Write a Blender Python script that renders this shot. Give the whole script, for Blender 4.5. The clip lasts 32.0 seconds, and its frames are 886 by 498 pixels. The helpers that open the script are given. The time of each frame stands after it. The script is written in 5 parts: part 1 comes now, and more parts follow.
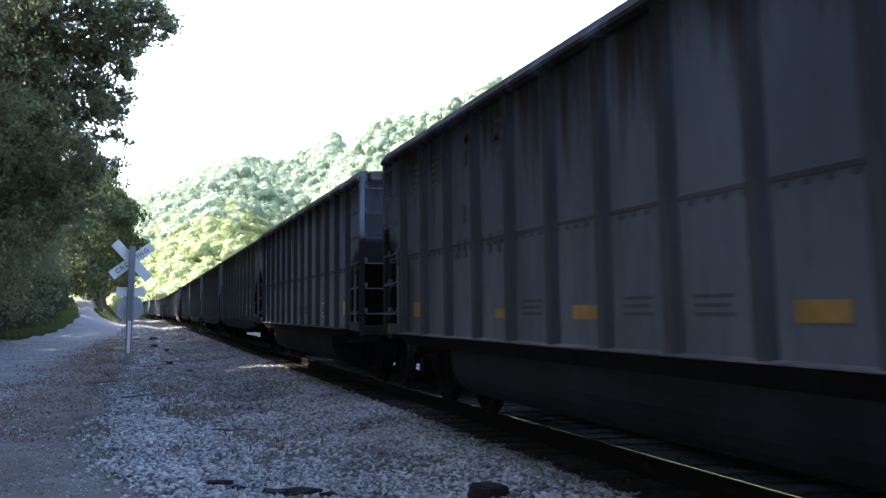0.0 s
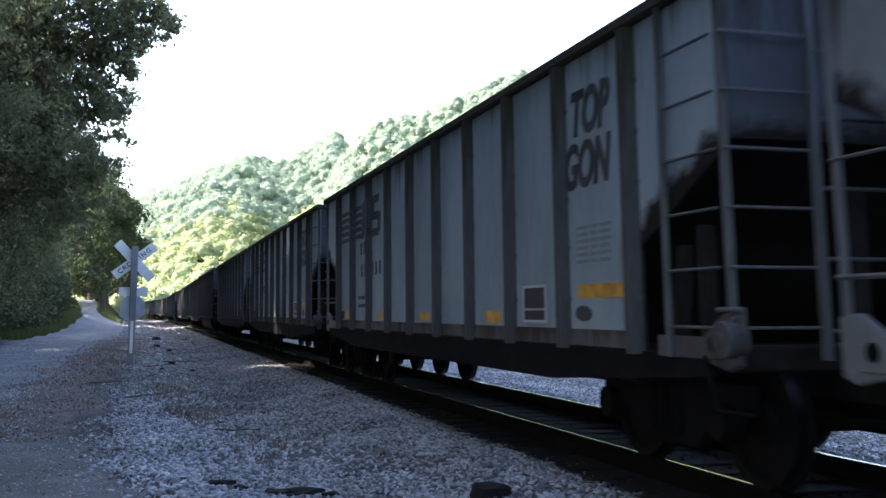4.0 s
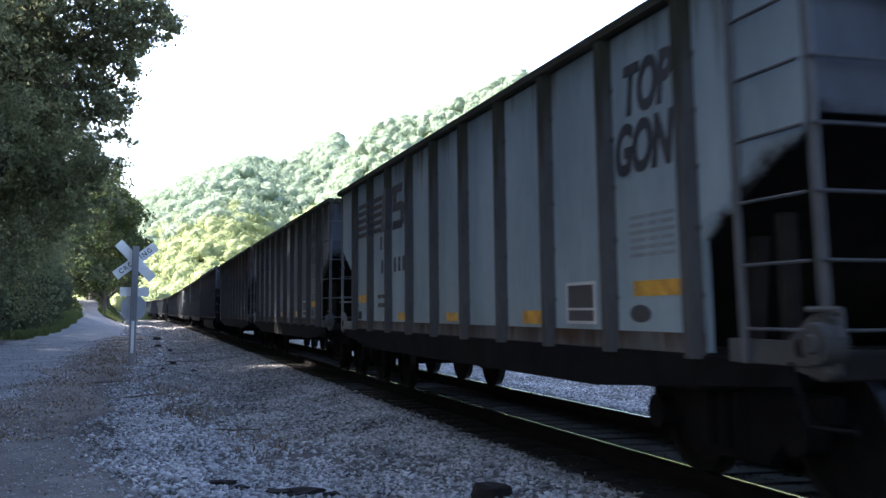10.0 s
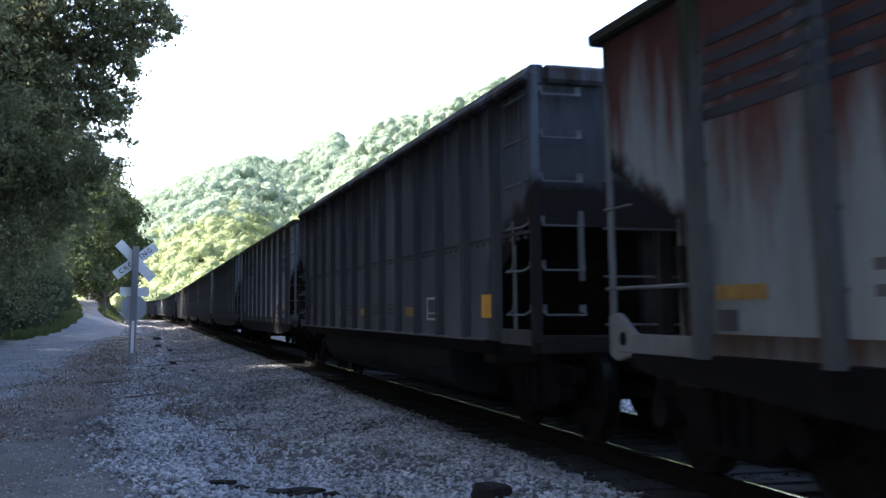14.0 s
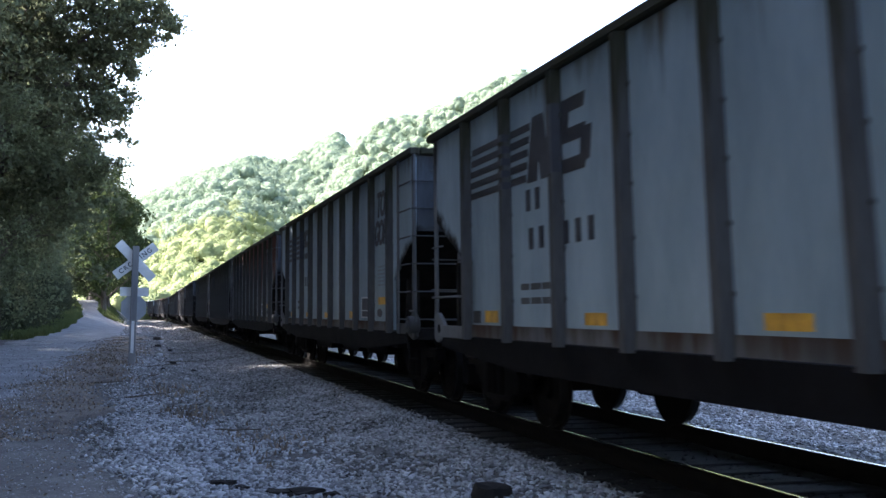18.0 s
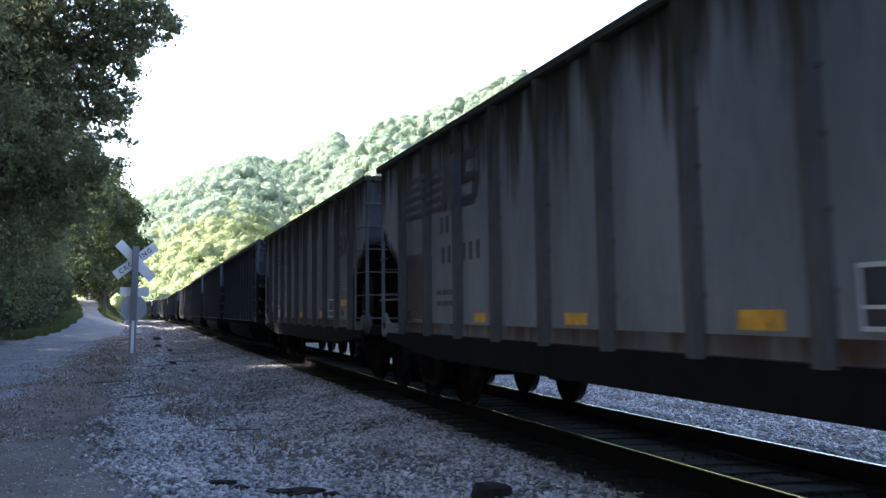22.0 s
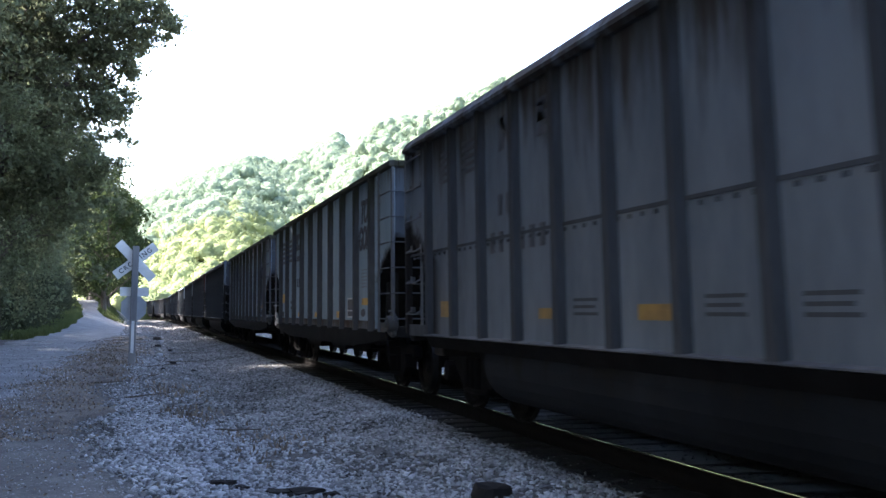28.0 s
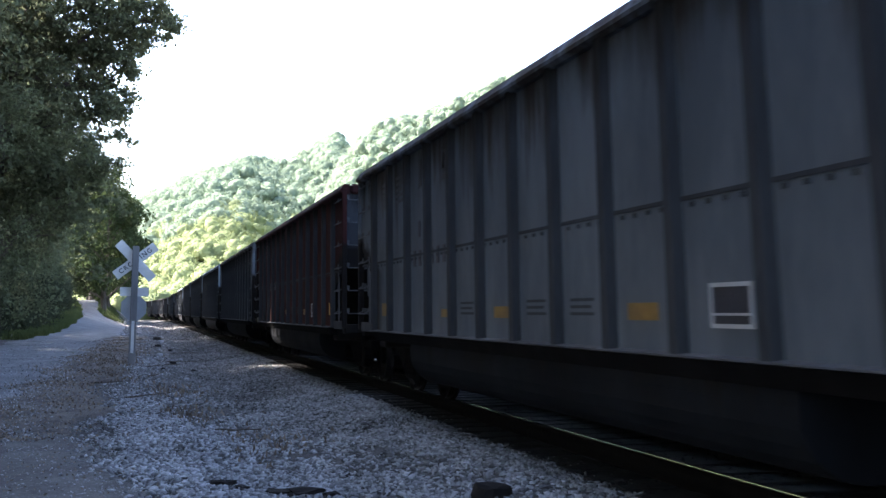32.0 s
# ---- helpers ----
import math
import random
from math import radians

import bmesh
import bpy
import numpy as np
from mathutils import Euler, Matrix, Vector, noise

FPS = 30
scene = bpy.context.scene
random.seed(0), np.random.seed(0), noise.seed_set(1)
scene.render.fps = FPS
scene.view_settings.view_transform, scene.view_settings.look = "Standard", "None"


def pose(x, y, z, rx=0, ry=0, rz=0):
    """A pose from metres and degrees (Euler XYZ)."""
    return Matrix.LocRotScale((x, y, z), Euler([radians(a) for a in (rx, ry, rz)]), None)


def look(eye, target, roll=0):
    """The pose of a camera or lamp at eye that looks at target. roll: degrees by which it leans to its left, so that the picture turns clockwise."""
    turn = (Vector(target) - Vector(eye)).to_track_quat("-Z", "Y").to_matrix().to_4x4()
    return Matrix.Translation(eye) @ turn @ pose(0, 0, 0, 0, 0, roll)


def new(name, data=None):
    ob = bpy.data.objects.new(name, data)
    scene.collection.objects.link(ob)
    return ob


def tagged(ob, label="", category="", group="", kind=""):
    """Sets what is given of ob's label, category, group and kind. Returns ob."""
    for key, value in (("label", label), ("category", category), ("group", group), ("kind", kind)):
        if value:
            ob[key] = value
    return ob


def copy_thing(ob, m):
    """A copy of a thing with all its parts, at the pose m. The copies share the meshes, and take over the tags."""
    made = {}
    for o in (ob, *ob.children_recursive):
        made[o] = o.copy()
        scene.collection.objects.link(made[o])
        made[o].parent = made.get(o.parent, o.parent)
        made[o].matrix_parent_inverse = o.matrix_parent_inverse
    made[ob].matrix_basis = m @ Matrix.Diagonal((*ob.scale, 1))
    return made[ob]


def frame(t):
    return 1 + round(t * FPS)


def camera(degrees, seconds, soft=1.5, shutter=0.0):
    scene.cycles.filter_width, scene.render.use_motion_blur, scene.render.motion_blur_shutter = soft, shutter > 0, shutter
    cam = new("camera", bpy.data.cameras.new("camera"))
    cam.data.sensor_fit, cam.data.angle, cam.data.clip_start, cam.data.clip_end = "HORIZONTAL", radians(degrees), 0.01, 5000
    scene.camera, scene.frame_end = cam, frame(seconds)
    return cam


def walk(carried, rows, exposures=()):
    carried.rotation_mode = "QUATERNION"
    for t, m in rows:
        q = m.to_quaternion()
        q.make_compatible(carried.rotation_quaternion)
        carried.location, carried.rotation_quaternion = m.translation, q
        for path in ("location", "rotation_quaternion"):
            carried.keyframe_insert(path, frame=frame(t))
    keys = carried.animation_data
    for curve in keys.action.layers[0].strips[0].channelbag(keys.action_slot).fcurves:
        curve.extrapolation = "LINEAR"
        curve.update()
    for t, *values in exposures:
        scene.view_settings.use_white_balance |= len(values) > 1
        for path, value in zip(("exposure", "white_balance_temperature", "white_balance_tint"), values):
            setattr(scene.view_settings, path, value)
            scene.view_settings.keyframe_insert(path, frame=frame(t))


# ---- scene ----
# ---- camera ----
YAW, PITCH, EYE_Z = 15.8, 3.43, 1.225
cam = camera(45.6, 32.0, soft=1.45, shutter=0.8)
# the clip's camera reads its picture out from top to bottom
scene.cycles.rolling_shutter_type, scene.cycles.rolling_shutter_duration = "TOP", 0.25


def aim(shift):
    """The camera's pose, turned a little by shift degrees to the left."""
    return pose(0, 0, EYE_Z, 90 + PITCH, 0, -YAW + shift)


walk(cam, [(0, aim(-0.18)), (1.0, aim(-0.17)), (2.0, aim(-0.13)), (3.0, aim(-0.09)), (4.0, aim(-0.05)), (5.2, aim(0)), (8, aim(0)), (20, aim(0)), (32, aim(0))],
     exposures=[(t, stops, 6400, 17) for t, stops in ((0, 3.25), (2.2, 3.25), (3.5, 3.16), (6, 3.08), (8, 3.08), (9.2, 3.16), (11, 3.06), (23, 3.06), (24.4, 3.13), (25.2, 3.23), (26.5, 3.36), (28, 3.36), (29, 3.18), (30, 3.11), (32, 3.13))])

# ---- light ----
SUN_AZ, SUN_EL = -55, 37          # degrees from the track's direction (+y), left is negative
world = bpy.data.worlds.new("sky")
scene.world = world
world.use_nodes = True
wn = world.node_tree
sky = wn.nodes.new("ShaderNodeTexSky")
sky.sky_type, sky.sun_disc = "NISHITA", False
sky.sun_elevation, sky.sun_rotation = radians(SUN_EL), radians(SUN_AZ)
sky.air_density, sky.dust_density, sky.ozone_density = 1.0, 2.0, 1.6
wn.nodes["Background"].inputs["Strength"].default_value = 0.10
wn.links.new(sky.outputs[0], wn.nodes["Background"].inputs["Color"])
sun = new("sun", bpy.data.lights.new("sun", "SUN"))
sun.data.energy, sun.data.angle, sun.data.color = 5.0, radians(0.6), (1.0, 0.94, 0.84)
az, el = radians(SUN_AZ), radians(SUN_EL)
sun.matrix_world = look((0, 0, 0), (-math.sin(az) * math.cos(el), -math.cos(az) * math.cos(el), -math.sin(el)))


# ---- materials ----
def material(name, lo, hi, scale=6.0, rough=0.8, metal=0.0, bump=0.2, fine=60.0, island=0.0, stretch=(1, 1, 1), spec=0.4, coords="Object", speckle=0.0, gain=1.0):
    """A surface that wanders between two colours at two scales, with a fine relief."""
    m = bpy.data.materials.new(name)
    m.use_nodes = True
    n, l = m.node_tree.nodes, m.node_tree.links
    p = n["Principled BSDF"]
    p.inputs["Roughness"].default_value, p.inputs["Metallic"].default_value = rough, metal
    p.inputs["Specular IOR Level"].default_value = spec
    tc, mp = n.new("ShaderNodeTexCoord"), n.new("ShaderNodeMapping")
    mp.inputs["Scale"].default_value = stretch
    l.new(tc.outputs[coords], mp.inputs[0])
    big, small = n.new("ShaderNodeTexNoise"), n.new("ShaderNodeTexNoise")
    for node, s in ((big, scale), (small, fine)):
        node.inputs["Scale"].default_value, node.inputs["Detail"].default_value, node.inputs["Roughness"].default_value = s, 5, 0.6
        l.new(mp.outputs[0], node.inputs["Vector"])
    add = n.new("ShaderNodeMath")
    add.operation = "MULTIPLY_ADD"
    add.inputs[1].default_value = 0.35
    l.new(small.outputs["Fac"], add.inputs[0])
    wide = n.new("ShaderNodeMath")
    wide.operation = "MULTIPLY_ADD"
    wide.inputs[1].default_value, wide.inputs[2].default_value = gain, 0.5 - 0.5 * gain
    l.new(big.outputs["Fac"], wide.inputs[0])
    l.new(wide.outputs[0], add.inputs[2])
    fac = add.outputs[0]
    if island:
        geo, mix = n.new("ShaderNodeNewGeometry"), n.new("ShaderNodeMath")
        mix.operation = "MULTIPLY_ADD"
        mix.inputs[1].default_value = island
        l.new(geo.outputs["Random Per Island"], mix.inputs[0])
        l.new(fac, mix.inputs[2])
        fac = mix.outputs[0]
    if speckle:
        # loose grit, stone by stone
        vo, sp = n.new("ShaderNodeTexVoronoi"), n.new("ShaderNodeMath")
        vo.inputs["Scale"].default_value = 17
        l.new(tc.outputs[coords], vo.inputs["Vector"])
        hue = n.new("ShaderNodeSeparateColor")
        l.new(vo.outputs["Color"], hue.inputs[0])
        sp.operation = "MULTIPLY_ADD"
        sp.inputs[1].default_value = speckle
        l.new(hue.outputs[0], sp.inputs[0])
        l.new(fac, sp.inputs[2])
        fac = sp.outputs[0]
    island += speckle
    ramp = n.new("ShaderNodeMapRange")
    ramp.inputs[1].default_value, ramp.inputs[2].default_value = 0.42, 0.95 + island * 0.9
    l.new(fac, ramp.inputs[0])
    col = n.new("ShaderNodeMix")
    col.data_type = "RGBA"
    col.inputs[6].default_value, col.inputs[7].default_value = (*lo, 1), (*hi, 1)
    l.new(ramp.outputs[0], col.inputs[0])
    l.new(col.outputs[2], p.inputs["Base Color"])
    if bump:
        b = n.new("ShaderNodeBump")
        b.inputs["Strength"].default_value, b.inputs["Distance"].default_value = bump, 0.02
        l.new(small.outputs["Fac"], b.inputs["Height"])
        l.new(b.outputs[0], p.inputs["Normal"])
    m["mix"] = col.name
    return m


def leafy(name, lo, hi, glow=0.35, tint=0.8):
    """Leaves: every leaf its own tint, and some light passes through."""
    m = material(name, lo, hi, 0.35, 0.85, bump=0, fine=3, island=tint, spec=0.15)
    n, l = m.node_tree.nodes, m.node_tree.links
    p, col = n["Principled BSDF"], n[m["mix"]]
    tr, mix = n.new("ShaderNodeBsdfTranslucent"), n.new("ShaderNodeMixShader")
    mix.inputs[0].default_value = glow
    l.new(col.outputs[2], tr.inputs["Color"])
    l.new(p.outputs[0], mix.inputs[1])
    l.new(tr.outputs[0], mix.inputs[2])
    l.new(mix.outputs[0], n["Material Output"].inputs["Surface"])
    return m


def stained(name, lo, hi, rust, low, high, amount=0.5, rough=0.6, fine_streaks=False, mid_streaks=False, soot=True):
    """Car paint with rust that runs down in streaks between two heights."""
    m = material(name, lo, hi, 0.9, max(rough, 0.85), bump=0.05, fine=14, stretch=(1, 1, 0.35), spec=0.06, gain=1.7)
    n, l = m.node_tree.nodes, m.node_tree.links
    p, col = n["Principled BSDF"], n[m["mix"]]
    tc, mp, no = n.new("ShaderNodeTexCoord"), n.new("ShaderNodeMapping"), n.new("ShaderNodeTexNoise")
    mp.inputs["Scale"].default_value = (1, 1, 0.10)
    no.inputs["Scale"].default_value, no.inputs["Detail"].default_value = (7.0, 4) if fine_streaks else (2.4, 9) if mid_streaks else (2.6, 6)
    no.inputs["Roughness"].default_value = 0.7
    l.new(tc.outputs["Object"], mp.inputs[0])
    l.new(mp.outputs[0], no.inputs["Vector"])
    sep, hgt, sm, edge = n.new("ShaderNodeSeparateXYZ"), n.new("ShaderNodeMapRange"), n.new("ShaderNodeMath"), n.new("ShaderNodeMapRange")
    l.new(tc.outputs["Object"], sep.inputs[0])
    l.new(sep.outputs["Z"], hgt.inputs[0])
    hgt.inputs[1].default_value, hgt.inputs[2].default_value = low, high
    sm.operation = "MULTIPLY_ADD"
    sm.inputs[1].default_value = 0.55
    l.new(hgt.outputs[0], sm.inputs[0])
    l.new(no.outputs["Fac"], sm.inputs[2])
    l.new(sm.outputs[0], edge.inputs[0])
    edge.inputs[1].default_value, edge.inputs[2].default_value = 1.02 - amount * 0.45, 1.18 - amount * 0.45
    mix = n.new("ShaderNodeMix")
    mix.data_type = "RGBA"
    mix.inputs[7].default_value = (*rust, 1)
    l.new(edge.outputs[0], mix.inputs[0])
    l.new(col.outputs[2], mix.inputs[6])
    if not soot:
        l.new(mix.outputs[2], p.inputs["Base Color"])
        return m
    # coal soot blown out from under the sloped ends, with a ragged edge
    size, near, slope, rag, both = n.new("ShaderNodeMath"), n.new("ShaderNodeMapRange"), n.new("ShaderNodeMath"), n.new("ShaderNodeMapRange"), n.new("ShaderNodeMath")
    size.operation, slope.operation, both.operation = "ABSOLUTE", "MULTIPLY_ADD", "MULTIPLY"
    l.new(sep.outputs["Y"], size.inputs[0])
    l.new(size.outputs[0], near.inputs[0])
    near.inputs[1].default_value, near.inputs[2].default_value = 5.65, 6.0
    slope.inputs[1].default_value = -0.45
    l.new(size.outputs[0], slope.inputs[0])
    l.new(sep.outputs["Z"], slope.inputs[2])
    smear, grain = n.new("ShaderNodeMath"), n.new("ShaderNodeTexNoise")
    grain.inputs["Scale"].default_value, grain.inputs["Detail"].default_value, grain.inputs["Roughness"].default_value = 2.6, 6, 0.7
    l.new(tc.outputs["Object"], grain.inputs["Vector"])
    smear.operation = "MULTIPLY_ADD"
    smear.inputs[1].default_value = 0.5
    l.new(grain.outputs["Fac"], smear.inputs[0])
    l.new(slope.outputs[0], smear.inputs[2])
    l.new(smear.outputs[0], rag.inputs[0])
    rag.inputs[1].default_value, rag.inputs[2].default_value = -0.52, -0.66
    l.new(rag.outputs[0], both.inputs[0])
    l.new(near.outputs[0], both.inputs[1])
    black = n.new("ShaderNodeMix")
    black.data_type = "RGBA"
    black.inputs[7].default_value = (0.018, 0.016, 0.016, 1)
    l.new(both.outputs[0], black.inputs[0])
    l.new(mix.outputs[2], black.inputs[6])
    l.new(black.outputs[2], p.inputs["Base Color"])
    return m


M = {
    "ground": material("dirt_and_gravel", (0.03, 0.027, 0.025), (0.10, 0.096, 0.092), 0.9, 0.95, bump=1.0, fine=28, speckle=0.6),
    "stone": material("ballast_stone", (0.034, 0.032, 0.031), (0.47, 0.475, 0.49), 0.7, 0.9, bump=0.3, fine=80, island=1.5, gain=2.4),
    "sooty_stone": material("soot_dulled_stone", (0.026, 0.024, 0.022), (0.365, 0.36, 0.355), 0.7, 0.9, bump=0.3, fine=80, island=1.5, gain=2.4),
    "road": material("packed_gravel", (0.066, 0.067, 0.069), (0.205, 0.208, 0.215), 0.8, 0.95, bump=0.9, fine=30, speckle=0.5, gain=1.6),
    "dirt": material("brown_dirt", (0.048, 0.044, 0.041), (0.148, 0.139, 0.131), 1.6, 0.95, bump=0.9, fine=45, speckle=0.3, gain=1.5),
    "mould": material("leaf_mould", (0.04, 0.034, 0.03), (0.15, 0.128, 0.11), 2.2, 0.95, bump=1.0, fine=40, speckle=0.5, gain=1.8),
    "rail": material("worn_steel", (0.55, 0.55, 0.56), (0.68, 0.68, 0.68), 3, 0.24, 1.0, 0.01),
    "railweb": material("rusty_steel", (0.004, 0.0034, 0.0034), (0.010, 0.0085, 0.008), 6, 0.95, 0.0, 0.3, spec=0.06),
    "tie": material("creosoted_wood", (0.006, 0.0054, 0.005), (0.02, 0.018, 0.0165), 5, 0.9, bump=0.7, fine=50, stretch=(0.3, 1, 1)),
    "tread": material("worn_wheel_tread", (0.025, 0.025, 0.026), (0.055, 0.055, 0.057), 6, 0.45, 1.0, 0.02),
    "under": material("near_black_steel", (0.004, 0.0037, 0.004), (0.011, 0.0102, 0.011), 3, 0.95, 0.0, 0.2, spec=0.06),
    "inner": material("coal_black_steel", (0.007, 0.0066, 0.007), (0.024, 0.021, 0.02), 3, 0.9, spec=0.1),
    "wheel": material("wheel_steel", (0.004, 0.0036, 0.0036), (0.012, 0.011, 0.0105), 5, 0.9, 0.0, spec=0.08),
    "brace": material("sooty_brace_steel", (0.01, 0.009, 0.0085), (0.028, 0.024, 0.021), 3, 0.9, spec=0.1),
    "dim_yellow": material("grimy_yellow_marking", (0.10, 0.06, 0.02), (0.26, 0.15, 0.03), 6, 0.7),
    "yellow": material("yellow_marking", (0.30, 0.15, 0.02), (0.60, 0.32, 0.03), 7, 0.6, gain=1.6),
    "black": material("black_lettering", (0.012, 0.015, 0.022), (0.026, 0.03, 0.042), 4, 0.6),
    "print": material("faded_print", (0.30, 0.32, 0.34), (0.40, 0.42, 0.44), 4, 0.7),
    "faint": material("faint_grey_print", (0.105, 0.13, 0.15), (0.16, 0.195, 0.22), 4, 0.7),
    # oily dirt and the train's shade, both put into this near-black colour
    "oily": material("oily_shaded_ballast", (0.005, 0.0045, 0.0045), (0.026, 0.024, 0.023), 1.5, 0.9, bump=0.4, fine=60, island=0.6),
    "litter": leafy("dead_leaf", (0.09, 0.07, 0.056), (0.31, 0.25, 0.195), 0.1),
    "spray": material("grey_spray_paint", (0.075, 0.092, 0.108), (0.15, 0.175, 0.195), 9, 0.7),
    "pale_spray": material("pale_spray_paint", (0.34, 0.37, 0.38), (0.48, 0.5, 0.5), 9, 0.7),
    "white": material("white_paint", (0.55, 0.56, 0.57), (0.75, 0.75, 0.74), 4, 0.5, bump=0.05),
    "post": material("galvanised_post", (0.13, 0.13, 0.135), (0.24, 0.24, 0.245), 4, 0.8, 0.0, stretch=(1, 1, 0.2)),
    "tin": material("bare_aluminium", (0.26, 0.29, 0.32), (0.40, 0.43, 0.46), 3, 0.5, 0.3, 0.05),
    "bark": material("bark", (0.045, 0.036, 0.028), (0.13, 0.11, 0.09), 3, 0.95, bump=1.0, fine=20, stretch=(1, 1, 0.25)),
    "leaf": leafy("leaf", (0.068, 0.078, 0.05), (0.2, 0.222, 0.12), 0.5),
    # leaf colour darkened to stand for the canopy's shade on the bushes
    "bush": leafy("shaded_undergrowth_leaf", (0.02, 0.026, 0.016), (0.066, 0.077, 0.04), 0.35),
    "leaf_sun": leafy("sunny_leaf", (0.024, 0.038, 0.015), (0.07, 0.092, 0.036)),
    # hill leaf colours set paler than the near leaves, standing in for haze
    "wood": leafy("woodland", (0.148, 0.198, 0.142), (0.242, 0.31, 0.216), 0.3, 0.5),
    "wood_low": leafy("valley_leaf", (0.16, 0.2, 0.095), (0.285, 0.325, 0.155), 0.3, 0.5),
    "grass": leafy("grass", (0.04, 0.055, 0.022), (0.12, 0.145, 0.05), 0.35),
    "floor": material("forest_floor", (0.03, 0.045, 0.015), (0.08, 0.10, 0.035), 0.05, 0.95, bump=0.5, fine=1.0),
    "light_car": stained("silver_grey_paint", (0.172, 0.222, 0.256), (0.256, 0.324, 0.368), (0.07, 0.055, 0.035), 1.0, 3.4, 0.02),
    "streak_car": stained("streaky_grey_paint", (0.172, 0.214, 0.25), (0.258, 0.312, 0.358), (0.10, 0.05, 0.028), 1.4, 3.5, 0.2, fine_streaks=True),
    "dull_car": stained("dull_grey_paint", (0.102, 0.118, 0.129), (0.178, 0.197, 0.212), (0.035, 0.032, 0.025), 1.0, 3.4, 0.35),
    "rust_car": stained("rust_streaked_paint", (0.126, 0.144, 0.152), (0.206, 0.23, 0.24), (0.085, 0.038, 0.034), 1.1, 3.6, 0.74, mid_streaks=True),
    "tub_rib": stained("grimy_slate_rib_paint", (0.031, 0.034, 0.038), (0.058, 0.063, 0.071), (0.02, 0.018, 0.016), 0.9, 3.4, 0.4, soot=False),
    "sill": stained("rust_spotted_sill_paint", (0.055, 0.058, 0.06), (0.12, 0.122, 0.122), (0.045, 0.028, 0.02), 0.5, 1.3, 0.5, mid_streaks=True, soot=False),
    # end paints: base darkened for the shade on the end faces, soot below
    "end": stained("shaded_sooty_end_paint", (0.044, 0.05, 0.058), (0.088, 0.1, 0.114), (0.03, 0.026, 0.024), 1.5, 3.4, 0.3),
    "tub_end": stained("shaded_sooty_slate_end_paint", (0.03, 0.033, 0.038), (0.062, 0.068, 0.077), (0.02, 0.018, 0.018), 1.5, 3.4, 0.3),
    "tub_print": stained("worn_grey_stencil_paint", (0.04, 0.043, 0.048), (0.062, 0.066, 0.073), (0.03, 0.028, 0.026), 0.9, 3.4, 0.4, soot=False),
    # belly colour, near-black and darker than the car's sides
    "belly": stained("near_black_slate_paint", (0.008, 0.009, 0.011), (0.016, 0.018, 0.022), (0.012, 0.011, 0.010), 0.2, 1.0, 0.3, soot=False),
    "rib": stained("grimy_rib_paint", (0.045, 0.046, 0.048), (0.095, 0.096, 0.098), (0.035, 0.035, 0.025), 0.9, 3.4, 0.5, soot=False),
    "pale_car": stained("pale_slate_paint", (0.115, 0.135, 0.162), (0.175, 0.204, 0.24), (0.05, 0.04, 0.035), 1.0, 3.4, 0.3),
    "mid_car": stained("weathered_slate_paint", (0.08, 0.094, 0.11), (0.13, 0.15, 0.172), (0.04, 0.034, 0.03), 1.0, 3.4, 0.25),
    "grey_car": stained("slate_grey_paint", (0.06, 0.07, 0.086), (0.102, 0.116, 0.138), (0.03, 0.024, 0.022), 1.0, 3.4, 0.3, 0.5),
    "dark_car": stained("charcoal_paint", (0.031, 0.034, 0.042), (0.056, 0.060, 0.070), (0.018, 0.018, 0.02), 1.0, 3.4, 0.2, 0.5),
    "ladder": stained("dusty_ladder_paint", (0.055, 0.058, 0.063), (0.14, 0.146, 0.154), (0.04, 0.035, 0.03), 0.9, 3.4, 0.3, soot=False),
    "maroon_car": stained("oxide_red_paint", (0.034, 0.012, 0.012), (0.055, 0.022, 0.02), (0.03, 0.014, 0.014), 1.0, 3.4, 0.3, 0.55),
}


# ---- building helpers ----
def box(bm, x0, x1, y0, y1, z0, z1):
    v = [bm.verts.new(p) for p in ((x0, y0, z0), (x1, y0, z0), (x1, y1, z0), (x0, y1, z0), (x0, y0, z1), (x1, y0, z1), (x1, y1, z1), (x0, y1, z1))]
    for f in ((3, 2, 1, 0), (4, 5, 6, 7), (0, 1, 5, 4), (1, 2, 6, 5), (2, 3, 7, 6), (3, 0, 4, 7)):
        bm.faces.new([v[i] for i in f])
    return bm


def prism(bm, pts, a, b, axis="x"):
    """An outline, pulled along an axis from a to b."""
    def put(p, d):
        return {"x": (d, p[0], p[1]), "y": (p[0], d, p[1]), "z": (p[0], p[1], d)}[axis]
    u, w = [bm.verts.new(put(p, a)) for p in pts], [bm.verts.new(put(p, b)) for p in pts]
    bm.faces.new(u[::-1])
    bm.faces.new(w)
    for i in range(len(pts)):
        j = (i + 1) % len(pts)
        bm.faces.new((u[i], u[j], w[j], w[i]))
    bmesh.ops.recalc_face_normals(bm, faces=bm.faces)
    return bm


def rod(bm, a, b, r, n=6):
    a, b = Vector(a), Vector(b)
    q = (b - a).to_track_quat("Z", "Y").to_matrix()
    rings = [[bm.verts.new(c + q @ Vector((r * math.cos(2 * math.pi * i / n), r * math.sin(2 * math.pi * i / n), 0))) for i in range(n)] for c in (a, b)]
    for i in range(n):
        j = (i + 1) % n
        bm.faces.new((rings[0][i], rings[0][j], rings[1][j], rings[1][i]))
    bm.faces.new(rings[0][::-1])
    bm.faces.new(rings[1])
    return bm


